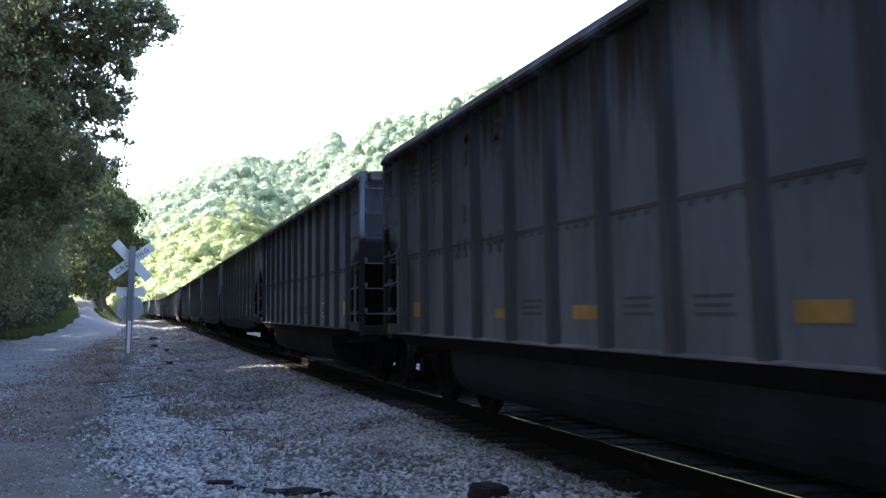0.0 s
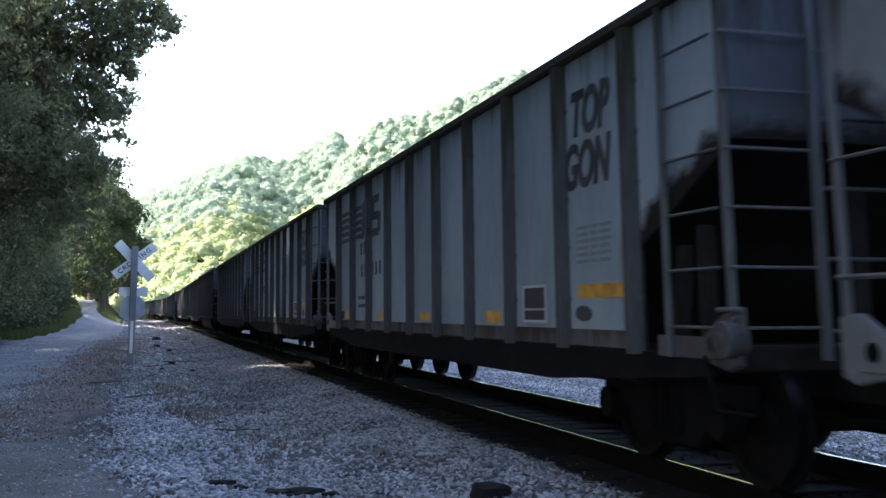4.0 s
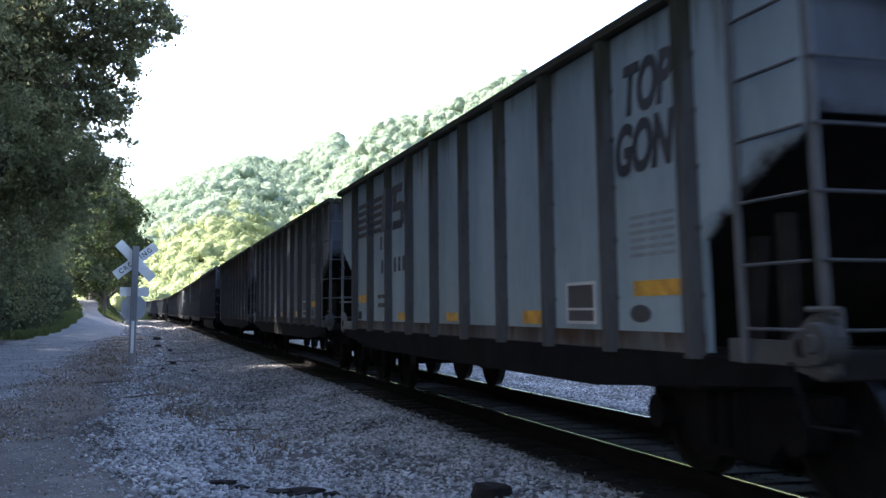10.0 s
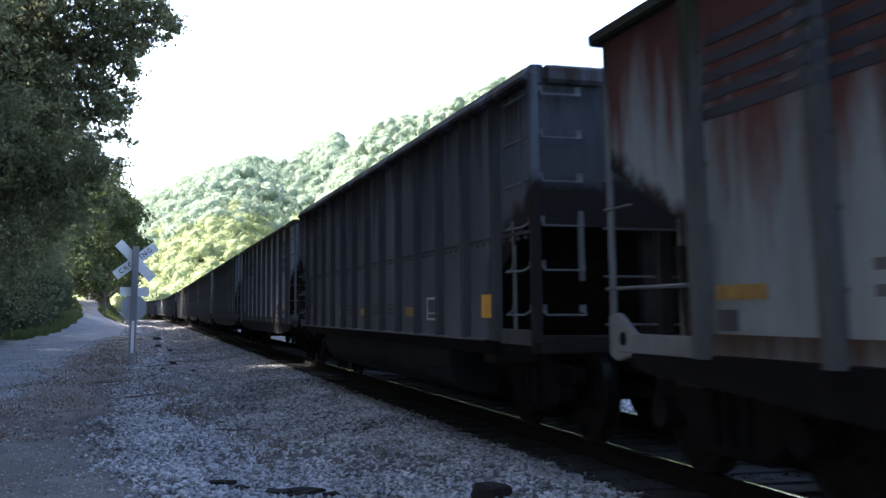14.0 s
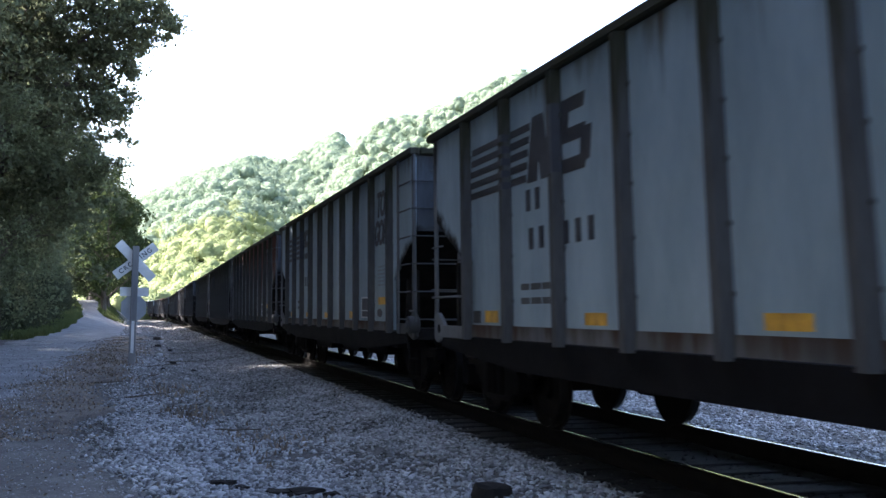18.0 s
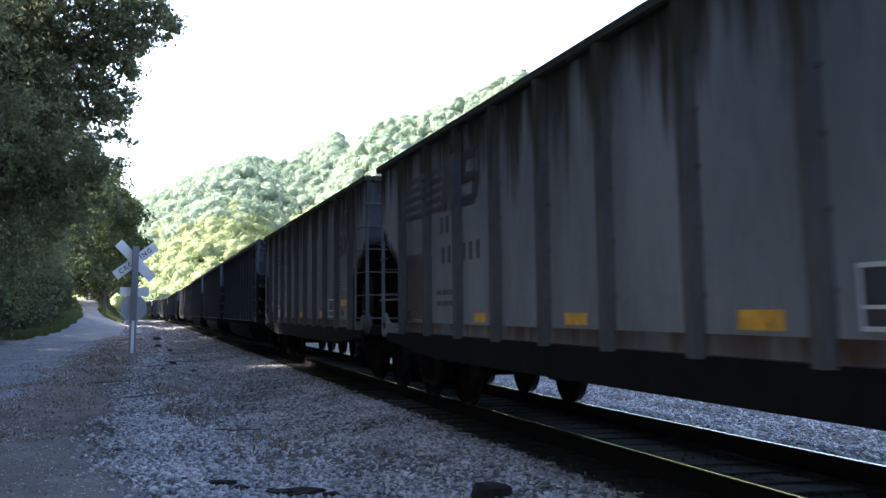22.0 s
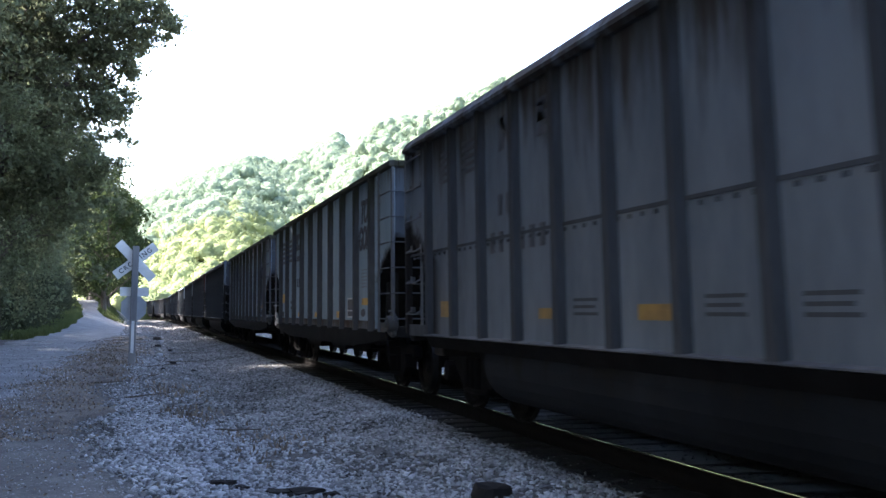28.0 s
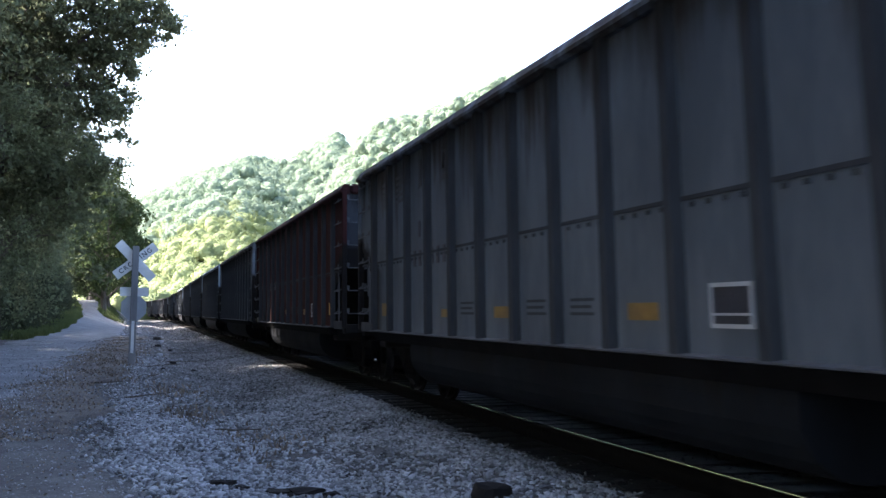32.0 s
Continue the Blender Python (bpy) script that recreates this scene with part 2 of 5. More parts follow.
def lathe(bm, profile, n=24, axis="x"):
    """A profile of (distance along the axis, radius) turned about it."""
    rings = []
    for d, r in profile:
        rings.append([bm.verts.new((d, r * math.cos(2 * math.pi * i / n), r * math.sin(2 * math.pi * i / n))) for i in range(n)])
    for a, b in zip(rings, rings[1:]):
        for i in range(n):
            j = (i + 1) % n
            bm.faces.new((a[i], a[j], b[j], b[i]))
    bm.faces.new(rings[0][::-1])
    bm.faces.new(rings[-1])
    return bm


def mesh_of(bm, name, mat, bevel=0.0):
    if bevel:
        bmesh.ops.bevel(bm, geom=bm.edges[:], offset=bevel, segments=1, affect="EDGES", clamp_overlap=True)
    me = bpy.data.meshes.new(name)
    bm.to_mesh(me)
    bm.free()
    me.materials.append(mat)
    return me


def part(name, bm, mat, parent=None, label="", bevel=0.0, at=None):
    ob = new(name, mesh_of(bm, name, mat, bevel))
    if parent:
        ob.parent = parent
    if at:
        ob.location = at
    return tagged(ob, label) if label else ob


def again(name, ob, at, parent=None):
    """Another object on the same mesh."""
    o = new(name, ob.data)
    o.parent, o.location = parent or ob.parent, at
    return o


def mesh_np(name, verts, faces, mat, smooth=False):
    """A mesh from arrays: faces all of one size."""
    me = bpy.data.meshes.new(name)
    me.vertices.add(len(verts))
    me.vertices.foreach_set("co", np.ascontiguousarray(verts, dtype=np.float32).ravel())
    k = faces.shape[1]
    me.loops.add(faces.size)
    me.loops.foreach_set("vertex_index", np.ascontiguousarray(faces, dtype=np.int32).ravel())
    me.polygons.add(len(faces))
    me.polygons.foreach_set("loop_start", np.arange(0, faces.size, k, dtype=np.int32))
    if smooth:
        me.polygons.foreach_set("use_smooth", np.ones(len(faces), dtype=bool))
    me.update(calc_edges=True)
    me.materials.append(mat)
    return me


def grid_mesh(name, xs, ys, height, mat):
    gx, gy = np.meshgrid(xs, ys)
    v = np.stack([gx.ravel(), gy.ravel(), height(gx, gy).ravel()], 1)
    w, h = len(xs), len(ys)
    i = (np.arange(h - 1)[:, None] * w + np.arange(w - 1)[None, :]).ravel()
    return mesh_np(name, v, np.stack([i, i + 1, i + 1 + w, i + w], 1), mat, True)


rng = np.random.default_rng(7)


def wave(x, y, k, seed):
    """Cheap smooth noise on arrays, about -1 to 1."""
    r = np.random.default_rng(seed)
    out = 0
    for i in range(6):
        a, f, ph = r.uniform(0, 6.28), k * r.uniform(0.6, 1.9), r.uniform(0, 6.28)
        out = out + np.sin((x * math.cos(a) + y * math.sin(a)) * f + ph)
    return out / 3.5


def leaf_cloud(centres, radii, per, size, seed, flat=0.8, loose=0.55, shell=(0.45, 1.2)):
    """Leaf blades, each a bent pair of triangles, on the shells of many clumps."""
    r = np.random.default_rng(seed)
    n = len(centres) * per
    c, rad = np.repeat(centres, per, 0), np.repeat(radii, per)
    d = r.normal(size=(n, 3))
    d /= np.linalg.norm(d, axis=1)[:, None]
    pos = c + d * (rad * r.uniform(shell[0], shell[1], n))[:, None] * np.array([1, 1, flat])
    nrm = d + r.normal(0, loose, (n, 3)) + np.array([0, 0, 0.35])
    nrm /= np.linalg.norm(nrm, axis=1)[:, None]
    t = np.cross(nrm, r.normal(size=(n, 3)))
    t /= np.linalg.norm(t, axis=1)[:, None] + 1e-9
    b = np.cross(nrm, t)
    s = size * r.uniform(0.6, 1.4, n)
    v = np.stack([pos - t * s[:, None], pos - b * (s * 0.5)[:, None] + nrm * (s * 0.12)[:, None], pos + t * s[:, None], pos + b * (s * 0.5)[:, None] + nrm * (s * 0.12)[:, None]], 1)
    f = np.arange(n * 4).reshape(n, 4)
    return v.reshape(-1, 3), f


# ---- the line of the track ----
TRACK_X, BEND_Y, BEND_R = 4.95, 150.0, 790.0


def on_track(s):
    """x, y and heading in degrees, s metres down the line."""
    if s <= BEND_Y:
        return TRACK_X, s, 0.0
    a = (s - BEND_Y) / BEND_R
    return TRACK_X - BEND_R * (1 - math.cos(a)), BEND_Y + BEND_R * math.sin(a), math.degrees(a)


def bend(y):
    """How far the line has left the straight, at y (arrays)."""
    d = np.clip(y - BEND_Y, 0, 700)
    return BEND_R - np.sqrt(BEND_R ** 2 - d ** 2)


def smooth(a, b, x):
    t = np.clip((x - a) / (b - a), 0, 1)
    return t * t * (3 - 2 * t)


def ground_z(x, y):
    """The ground: flat by the road, a shallow ditch, the ballast bank, and the road's rise far off."""
    u = x + bend(y)
    z = -0.38 + 0.24 * smooth(10, 27, y) * (1 - smooth(0.4, 2.4, u))
    z = z + 0.17 * smooth(1.6, 3.4, u) * (1 - smooth(6.5, 8.6, u)) - 0.05 * np.exp(-((u - 1.3) / 0.7) ** 2)
    z = z + smooth(70, 150, y) * 2.9 * (1 - smooth(-6.0, -1.0, u)) + smooth(-9, -16, x) * 1.5
    z = z + 0.03 * wave(x, y, 2.2, 3) * (1 - smooth(3.2, 3.6, u) * (1 - smooth(6.3, 6.7, u)))
    return z


# ---- ground ----
near_x = np.concatenate([np.arange(-2600, -60, 127.0), np.arange(-60, -12, 3.0), np.arange(-12, 14, 0.2), np.arange(14, 60, 3.0), np.arange(60, 2700, 132.0)])
near_y = np.concatenate([np.arange(-2600, -30, 128.5), np.arange(-30, 4, 2.0), np.arange(4, 40, 0.2), np.arange(40, 90, 0.6), np.arange(90, 300, 3.0), np.arange(300, 3000, 100.0)])
ground = tagged(new("ground", grid_mesh("ground", near_x, near_y, ground_z, M["ground"])), "grey gravelly dirt ground beside the railway line", "ground", kind="structure")


def strip(name, left, right, y0, y1, step, lift, mat):
    """A sheet that lies on the ground between two edges, given as functions of y."""
    ys = np.arange(y0, y1, step)
    rows, n = [], 25
    for y in ys:
        a, b = left(y), right(y)
        x = np.linspace(a, b, n)
        yy = y + 1.3 * (wave(x, 0 * x, 1.6, 41) + 0.5 * wave(x, 0 * x, 6, 42)) * np.exp(-abs(y - (y1 if abs(y - y1) < abs(y - y0) else y0)))
        z = ground_z(x, yy) + lift
        z[0] -= 0.1
        z[-1] -= 0.1
        if y == ys[0] or y == ys[-1]:
            z -= 0.1
        rows.append(np.stack([x, yy, z], 1))
    v = np.concatenate(rows)
    i = (np.arange(len(ys) - 1)[:, None] * n + np.arange(n - 1)[None, :]).ravel()
    return new(name, mesh_np(name, v, np.stack([i, i + 1, i + 1 + n, i + n], 1), mat, True))


def road_right(y):
    edge = np.interp(y, [-20, 15, 22, 35, 52, 80, 102, 114, 130, 210], [-2.6, -1.9, -1.75, -1.5, -1.3, -1.4, -1.7, -4.4, -4.9, -10.0])
    return edge + 0.12 * np.sin(y * 0.9) + 0.06 * np.sin(y * 2.3)


def road_left(y):
    edge = np.interp(y, [-20, 30, 45, 100, 114, 130, 210], [-7.0, -6.2, -5.7, -5.7, -6.6, -8.0, -13.2])
    return edge + 0.12 * np.sin(y * 0.7 + 1) + 0.07 * np.sin(y * 1.9)


tagged(strip("road", road_left, road_right, 14, 210, 0.5, 0.05, M["road"]), "grey packed-gravel lane with pale sun patches", "road", kind="structure")

# ---- track ----
track = tagged(new("railway_track"), "single railway track of steel rails on dark wooden sleepers", "railway track", kind="structure")


def rail_mesh(name, off):
    prof = [(-0.07, -0.17), (0.07, -0.17), (0.07, -0.155), (0.012, -0.13), (0.012, -0.05), (0.036, -0.035), (0.036, -0.006), (0.028, 0), (-0.028, 0), (-0.036, -0.006), (-0.036, -0.035), (-0.012, -0.05), (-0.012, -0.13), (-0.07, -0.155)]
    ss = [-60, 150] + list(range(155, 420, 5))
    v = []
    for s in ss:
        x, y, a = on_track(s)
        c, d = math.cos(radians(a)), math.sin(radians(a))
        v += [(x + (off + p) * c, y + (off + p) * d, q) for p, q in prof]
    n = len(prof)
    f = [(k * n + i, k * n + (i + 1) % n, (k + 1) * n + (i + 1) % n, (k + 1) * n + i) for k in range(len(ss) - 1) for i in range(n)]
    me = mesh_np(name, np.array(v), np.array(f), M["railweb"])
    me.materials.append(M["rail"])
    for k, p in enumerate(me.polygons):
        p.material_index = 1 if k % n == 7 else 0
    ob = new(name, me)
    ob.parent = track
    return tagged(ob, "steel rail with a bright worn head")


rail_mesh("rail", -0.7525)
rail_mesh("rail", 0.7525)
tie = None
for k in range(150):
    y = -24 + 0.53 * k
    if tie is None:
        bm = box(bmesh.new(), -1.3, 1.3, -0.115, 0.115, -0.18, 0)
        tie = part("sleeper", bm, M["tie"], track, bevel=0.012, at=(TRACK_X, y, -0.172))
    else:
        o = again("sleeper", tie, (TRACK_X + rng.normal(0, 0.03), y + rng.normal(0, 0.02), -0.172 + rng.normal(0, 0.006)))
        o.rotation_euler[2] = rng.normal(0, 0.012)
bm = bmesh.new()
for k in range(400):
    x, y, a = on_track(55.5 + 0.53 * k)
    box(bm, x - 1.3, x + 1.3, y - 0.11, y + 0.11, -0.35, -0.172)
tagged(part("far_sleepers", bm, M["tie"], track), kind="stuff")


# ---- ballast ----
def stones(count, x0, x1, y0, y1, seed, size=(0.026, 0.055), power=1.0):
    """Broken stones that lie on the ground: centres and one squashed block each."""
    r = np.random.default_rng(seed)
    x = r.uniform(x0, x1, count)
    y = y0 + (y1 - y0) * r.uniform(0, 1, count) ** power
    return x, y, r.uniform(size[0], size[1], count)


ICO = np.array([(0, 0, 1), (0.9, 0, 0.25), (0.28, 0.85, 0.3), (-0.72, 0.53, 0.28), (-0.72, -0.53, 0.3), (0.28, -0.85, 0.25), (0.3, 0.1, -0.8), (-0.3, -0.1, -0.7)])
ICO_F = np.array([(0, 1, 2), (0, 2, 3), (0, 3, 4), (0, 4, 5), (0, 5, 1), (1, 6, 2), (2, 6, 3), (3, 6, 7), (3, 7, 4), (4, 7, 5), (5, 7, 6), (5, 6, 1)])


def scatter(name, x, y, size, z, mat, base=ICO, faces=ICO_F, squash=(0.3, 0.68), seed=1, jitter=0.36, flat=1.0, smooth=False):
    r = np.random.default_rng(seed)
    n = len(x)
    q = r.normal(size=(n, 4))
    q /= np.linalg.norm(q, axis=1)[:, None]
    w, a, b, c = q.T
    rot = np.stack([1 - 2 * (b * b + c * c), 2 * (a * b - c * w), 2 * (a * c + b * w), 2 * (a * b + c * w), 1 - 2 * (a * a + c * c), 2 * (b * c - a * w), 2 * (a * c - b * w), 2 * (b * c + a * w), 1 - 2 * (a * a + b * b)], 1).reshape(n, 3, 3)
    shape = base[None] * (1 + r.uniform(-jitter, jitter, (n, len(base), 1))) * np.stack([np.ones(n), r.uniform(*squash, n), r.uniform(*squash, n)], 1)[:, None, :]
    v = np.einsum("nij,nkj->nki", rot, shape) * size[:, None, None] * np.array([1, 1, flat]) + np.stack([x, y, z], 1)[:, None, :]
    f = faces[None] + (np.arange(n) * len(base))[:, None, None]
    return new(name, mesh_np(name, v.reshape(-1, 3), f.reshape(-1, faces.shape[1]), mat, smooth))


def dirt_right(y):
    return 0.30 - 0.17 * (max(y, 3.0) - 8.7) + 0.12 * math.sin(y * 2.1) + 0.06 * math.sin(y * 5.3)


tagged(strip("dirt_apron", lambda y: -6.0, dirt_right, -26, 15.4, 0.2, 0.05, M["dirt"]), "bare brown packed dirt beside the gravel", "dirt", kind="structure")
tagged(strip("ballast_bed", lambda y: 3.72, lambda y: 6.25, -26, 75, 1.0, 0.02, M["oily"]), "oily ballast bed under the sleepers, darkened for the train's shade", "ballast", kind="structure")


def ballast():
    xs, ys, sz = [], [], []
    for a in (stones(46000, -2.2, 3.7, 6.5, 34, 1, (0.02, 0.05), 1.5), stones(13000, 1.8, 3.7, 6.0, 60, 2, (0.024, 0.054), 1.3), stones(19000, -0.9, 3.7, 7.0, 19, 22, (0.03, 0.068), 1.3), stones(2600, 3.6, 3.98, 6, 40, 21, (0.02, 0.045), 1.3), stones(20000, 6.3, 10.5, 7, 34, 3), stones(5200, -5.2, -0.6, 12.6, 18.5, 6, (0.012, 0.034)),
              stones(7000, -2.4, 3.7, 30, 75, 8, (0.035, 0.075)), stones(8000, -5, 3.6, 60, 150, 9, (0.05, 0.11)), stones(15000, -2.8, 0.6, 6.6, 15.4, 12, (0.006, 0.023)), stones(2600, -3.2, 0.1, 12.0, 14.4, 31, (0.012, 0.034))):
        xs.append(a[0]), ys.append(a[1]), sz.append(a[2])
    x, y, s = np.concatenate(xs), np.concatenate(ys), np.concatenate(sz)
    gap = wave(x, y, 1.5, 9) + 0.6 * wave(x, y, 4, 10)
    bare = (y < 15.6) & (x < 0.25 - 0.17 * (y - 8.7) + 0.12 * np.sin(y * 2.1) + rng.normal(0, 0.24, len(x))) & ((s > 0.024) | (rng.uniform(0, 1, len(x)) < 0.5))
    road = (y > 17) & (x < road_right(y) - 0.1)
    litter = (y > 14.5) & (y < 60) & (x < road_right(y) + 0.9 + 0.4 * wave(x, y, 2.5, 14)) & (rng.uniform(0, 1, len(x)) < 0.7)
    gap = gap + rng.normal(0, 0.55, len(x))
    # worn places: bare dirt towards the lane, and soil washed into the shallow ditch
    worn = (y > 13.0) & (y < 42) & (x < -0.45 + 0.3 * wave(x, y, 1.8, 18)) & (rng.uniform(0, 1, len(x)) < 0.8)
    centre = np.interp(y, [7, 9, 12, 14.5, 17, 22, 40, 62], [3.6, 2.9, 2.0, 1.15, 0.55, 0.55, 0.6, 0.65])
    ditch = np.exp(-((x - centre) / 0.38) ** 2) + 0.35 * wave(x, y, 3, 19) > 0.5
    ditch &= rng.uniform(0, 1, len(x)) < 0.6
    keep = ((gap > -1.05) | (x > 2.2)) & ~bare & ~road & ~litter & ~worn & ~ditch
    x, y, s = x[keep], y[keep], s[keep]
    lift = np.where((x < 0.6) & (y < 15.4), 0.045, 0)
    upper = (x > centre[keep] + 0.15 + rng.normal(0, 0.25, len(x))) & (x < 5)
    for name, own, mat, label in (("ballast", ~upper, "stone", "loose grey crushed-stone ballast by the lane"), ("shoulder_ballast", upper, "sooty_stone", "soot-dulled crushed-stone ballast on the track's shoulder")):
        ob = scatter(name, x[own], y[own], s[own], ground_z(x[own], y[own]) + s[own] * 0.15 + lift[own], M[mat], seed=5, flat=0.65)
        tagged(ob, label, "gravel", kind="stuff")
    r = np.random.default_rng(45)
    y = 13.5 + 40 * r.uniform(0, 1, 11000) ** 1.6
    x = road_right(y) - (road_right(y) - road_left(y)) * r.uniform(0, 1, 11000)
    edge = r.uniform(0, 1, 11000) < 0.35
    x = np.where(edge, road_right(y) + r.normal(0, 0.35, 11000), x)
    s = r.uniform(0.008, 0.03, 11000)
    keep = edge | (wave(x, y, 1.3, 46) + r.normal(0, 0.6, 11000) > 0)
    x, y, s = x[keep], y[keep], s[keep]
    ob = scatter("lane_gravel", x, y, s, ground_z(x, y) + 0.06, M["stone"], seed=47)
    tagged(ob, "small loose stones on the packed lane", "gravel", kind="stuff")
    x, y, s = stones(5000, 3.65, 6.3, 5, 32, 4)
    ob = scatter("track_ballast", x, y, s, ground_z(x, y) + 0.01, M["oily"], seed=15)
    tagged(ob, "sooty ballast between the rails, darkened for the train's shade", "gravel", kind="stuff")


ballast()


tagged(strip("leafy_verge", lambda y: road_right(y) - 0.35 + 0.2 * math.sin(y * 1.7), lambda y: road_right(y) + 1.05 + 0.3 * math.sin(y * 0.8) + 0.15 * math.sin(y * 3.1), 14.6, 62, 0.3, 0.058, M["mould"]), "brown leaf mould between the lane and the ballast", "dirt", kind="structure")

# ---- small things on the ground ----
def lump(name, x, y, sx, sy, sz, mat, seed, label, category, turn=0.0, sink=0.3, rough=0.09):
    """A worn block or stone, rough all over, part sunk into the ground."""
    r = random.Random(seed)
    bm = bmesh.new()
    bmesh.ops.create_icosphere(bm, subdivisions=2, radius=1)
    for v in bm.verts:
        p = Vector([math.copysign(abs(c) ** 0.55, c) for c in v.co])
        v.co = Vector((p.x * sx, p.y * sy, p.z * sz)) * (1 + r.uniform(-rough, rough))
    ob = part(name, bm, mat)
    ob.matrix_basis = pose(x, y, float(ground_z(np.array(x), np.array(y))) + sz * (1 - 2 * sink), 0, 0, turn)
    return tagged(ob, label, category)


lump("timber_block", 2.70, 8.1, 0.15, 0.14, 0.10, M["inner"], 3, "dark end of an old timber in the ballast", "timber block", 20, 0.33)
for k, (x, y, a, b, c, turn) in enumerate(((0.72, 10.25, 0.12, 0.10, 0.045, -32), (0.9, 10.0, 0.07, 0.06, 0.035, -50), (1.2, 9.75, 0.13, 0.12, 0.04, -8), (1.42, 9.65, 0.16, 0.14, 0.05, 30), (1.65, 9.5, 0.09, 0.07, 0.035, 60))):
    tagged(lump("wood_chunk", x, y, a, b, c, M["inner"], 40 + k, "rotten dark chunk of sleeper wood on the gravel", "wood chunk", turn, 0.42, 0.3), group="rotten wood chunks")
for k, (x, y, a, m) in enumerate(((-0.93, 8.65, 0.05, "white"), (0.52, 36, 0.10, "stone"), (0.95, 40, 0.12, "tie"), (0.55, 44, 0.14, "tie"), (0.78, 30, 0.09, "tie"), (1.1, 34, 0.08, "stone"), (0.75, 50, 0.16, "stone"), (0.45, 26, 0.07, "tie"), (0.9, 23.5, 0.06, "stone"), (1.25, 28, 0.07, "tie"), (0.65, 56, 0.2, "tie"))):
    tagged(lump("rock", x, y, a, a * 0.7, a * 0.55, M[m], 60 + k, {"white": "pale stone on the ground", "stone": "grey stone in the shallow ditch", "tie": "dark clod in the shallow ditch"}[m], "rock", 40 * k), group="rocks in the ditch")


def twig(x, y, length, turn, seed):
    r = random.Random(seed)
    bm = bmesh.new()
    p = Vector((-length / 2, 0, 0.015))
    for k in range(4):
        q = p + Vector((length / 4, r.uniform(-0.06, 0.06), r.uniform(-0.005, 0.02)))
        rod(bm, p, q, 0.016 - 0.003 * k, 5)
        p = q
    ob = part("fallen_branch", bm, M["bark"])
    ob.matrix_basis = pose(x, y, float(ground_z(np.array(x), np.array(y))) + 0.02, 0, 0, turn)
    tagged(ob, "thin dead branch lying on the gravel", "branch", "fallen branches")


for k, (x, y, n, a) in enumerate(((0.4, 27, 1.0, 15), (0.9, 31, 1.3, -30), (0.3, 24, 0.8, 60), (1.1, 38, 1.5, 20), (1.2, 14.5, 0.7, -15), (0.1, 19, 0.9, 35), (1.9, 17, 0.6, 80), (-0.6, 22, 0.8, 10))):
    twig(x, y, n, a, 80 + k)


def litter():
    """Brown leaves and dry stalks along the lane's edge, by the sign."""
    r = np.random.default_rng(91)
    n = 12000
    y = 13.5 + 42 * r.uniform(0, 1, n) ** 1.3
    x = road_right(y) + 0.25 + r.normal(0.1, 0.48, n) + 0.2 * np.sin(y * 1.1)
    keep = wave(x, y, 2.2, 17) + r.normal(0, 0.6, n) > 0.0
    x, y, n = x[keep], y[keep], int(keep.sum())
    pts = np.stack([x, y, ground_z(x, y) + 0.075], 1)
    v, f = leaf_cloud(pts, np.full(n, 0.04), 1, 0.026, 92, 0.3, 0.3)
    x, y = r.uniform(-2.6, 0.5, 900), r.uniform(8, 15.5, 900)
    v2, f2 = leaf_cloud(np.stack([x, y, ground_z(x, y) + 0.058], 1), np.full(900, 0.012), 1, 0.017, 96, 0.3, 0.4)
    v, f = np.concatenate([v, v2]), np.concatenate([f, f2 + len(v)])
    tagged(new("leaf_litter", mesh_np("leaf_litter", v, f, M["litter"])), "brown dead leaves scattered along the lane's edge", "leaves", kind="stuff")


litter()


def blades(name, x, y, height, mat, seed, label):
    """Tufts of narrow grass blades."""
    r = np.random.default_rng(seed)
    n = len(x)
    a, w, hgt = r.uniform(0, 6.28, n), r.uniform(0.012, 0.03, n), height * r.uniform(0.5, 1.3, n)
    base = np.stack([x, y, ground_z(x, y)], 1)
    side = np.stack([np.cos(a), np.sin(a), 0 * a], 1) * w[:, None]
    lean = np.stack([r.normal(0, 0.3, n), r.normal(0, 0.3, n), np.ones(n)], 1) * hgt[:, None]
    v = np.stack([base - side, base + side, base + lean * 0.6 + side * 0.7, base + lean], 1)
    tagged(new(name, mesh_np(name, v.reshape(-1, 3), np.arange(n * 4).reshape(n, 4), mat)), label, "grass", kind="stuff")


def verges():
    r = np.random.default_rng(93)
    y = r.uniform(56, 150, 30000)
    x = road_left(y) - np.abs(r.normal(0, 0.8, 30000)) + 0.25
    y2 = r.uniform(111, 150, 9000)
    x2 = road_right(y2) + np.abs(r.normal(0, 0.9, 9000)) - 0.1
    blades("verge_grass", np.concatenate([x, x2]), np.concatenate([y, y2]), 0.4, M["grass"], 94, "long green grass along the lane's verge")
    y = r.uniform(22, 44, 900)
    blades("dry_stalks", road_right(y) + 0.7 + r.normal(0, 0.45, 900), y, 0.08, M["litter"], 95, "dry brown weeds by the sign's foot")
    spot = r.normal(size=(420, 2)) * (0.35, 0.9) + np.array([[1.5, 13.4], [0.62, 16.6], [0.55, 20.5]])[r.integers(0, 3, 420)]
    blades("ditch_weeds", spot[:, 0], spot[:, 1], 0.07, M["litter"], 97, "sparse low weeds in the shallow ditch")


verges()

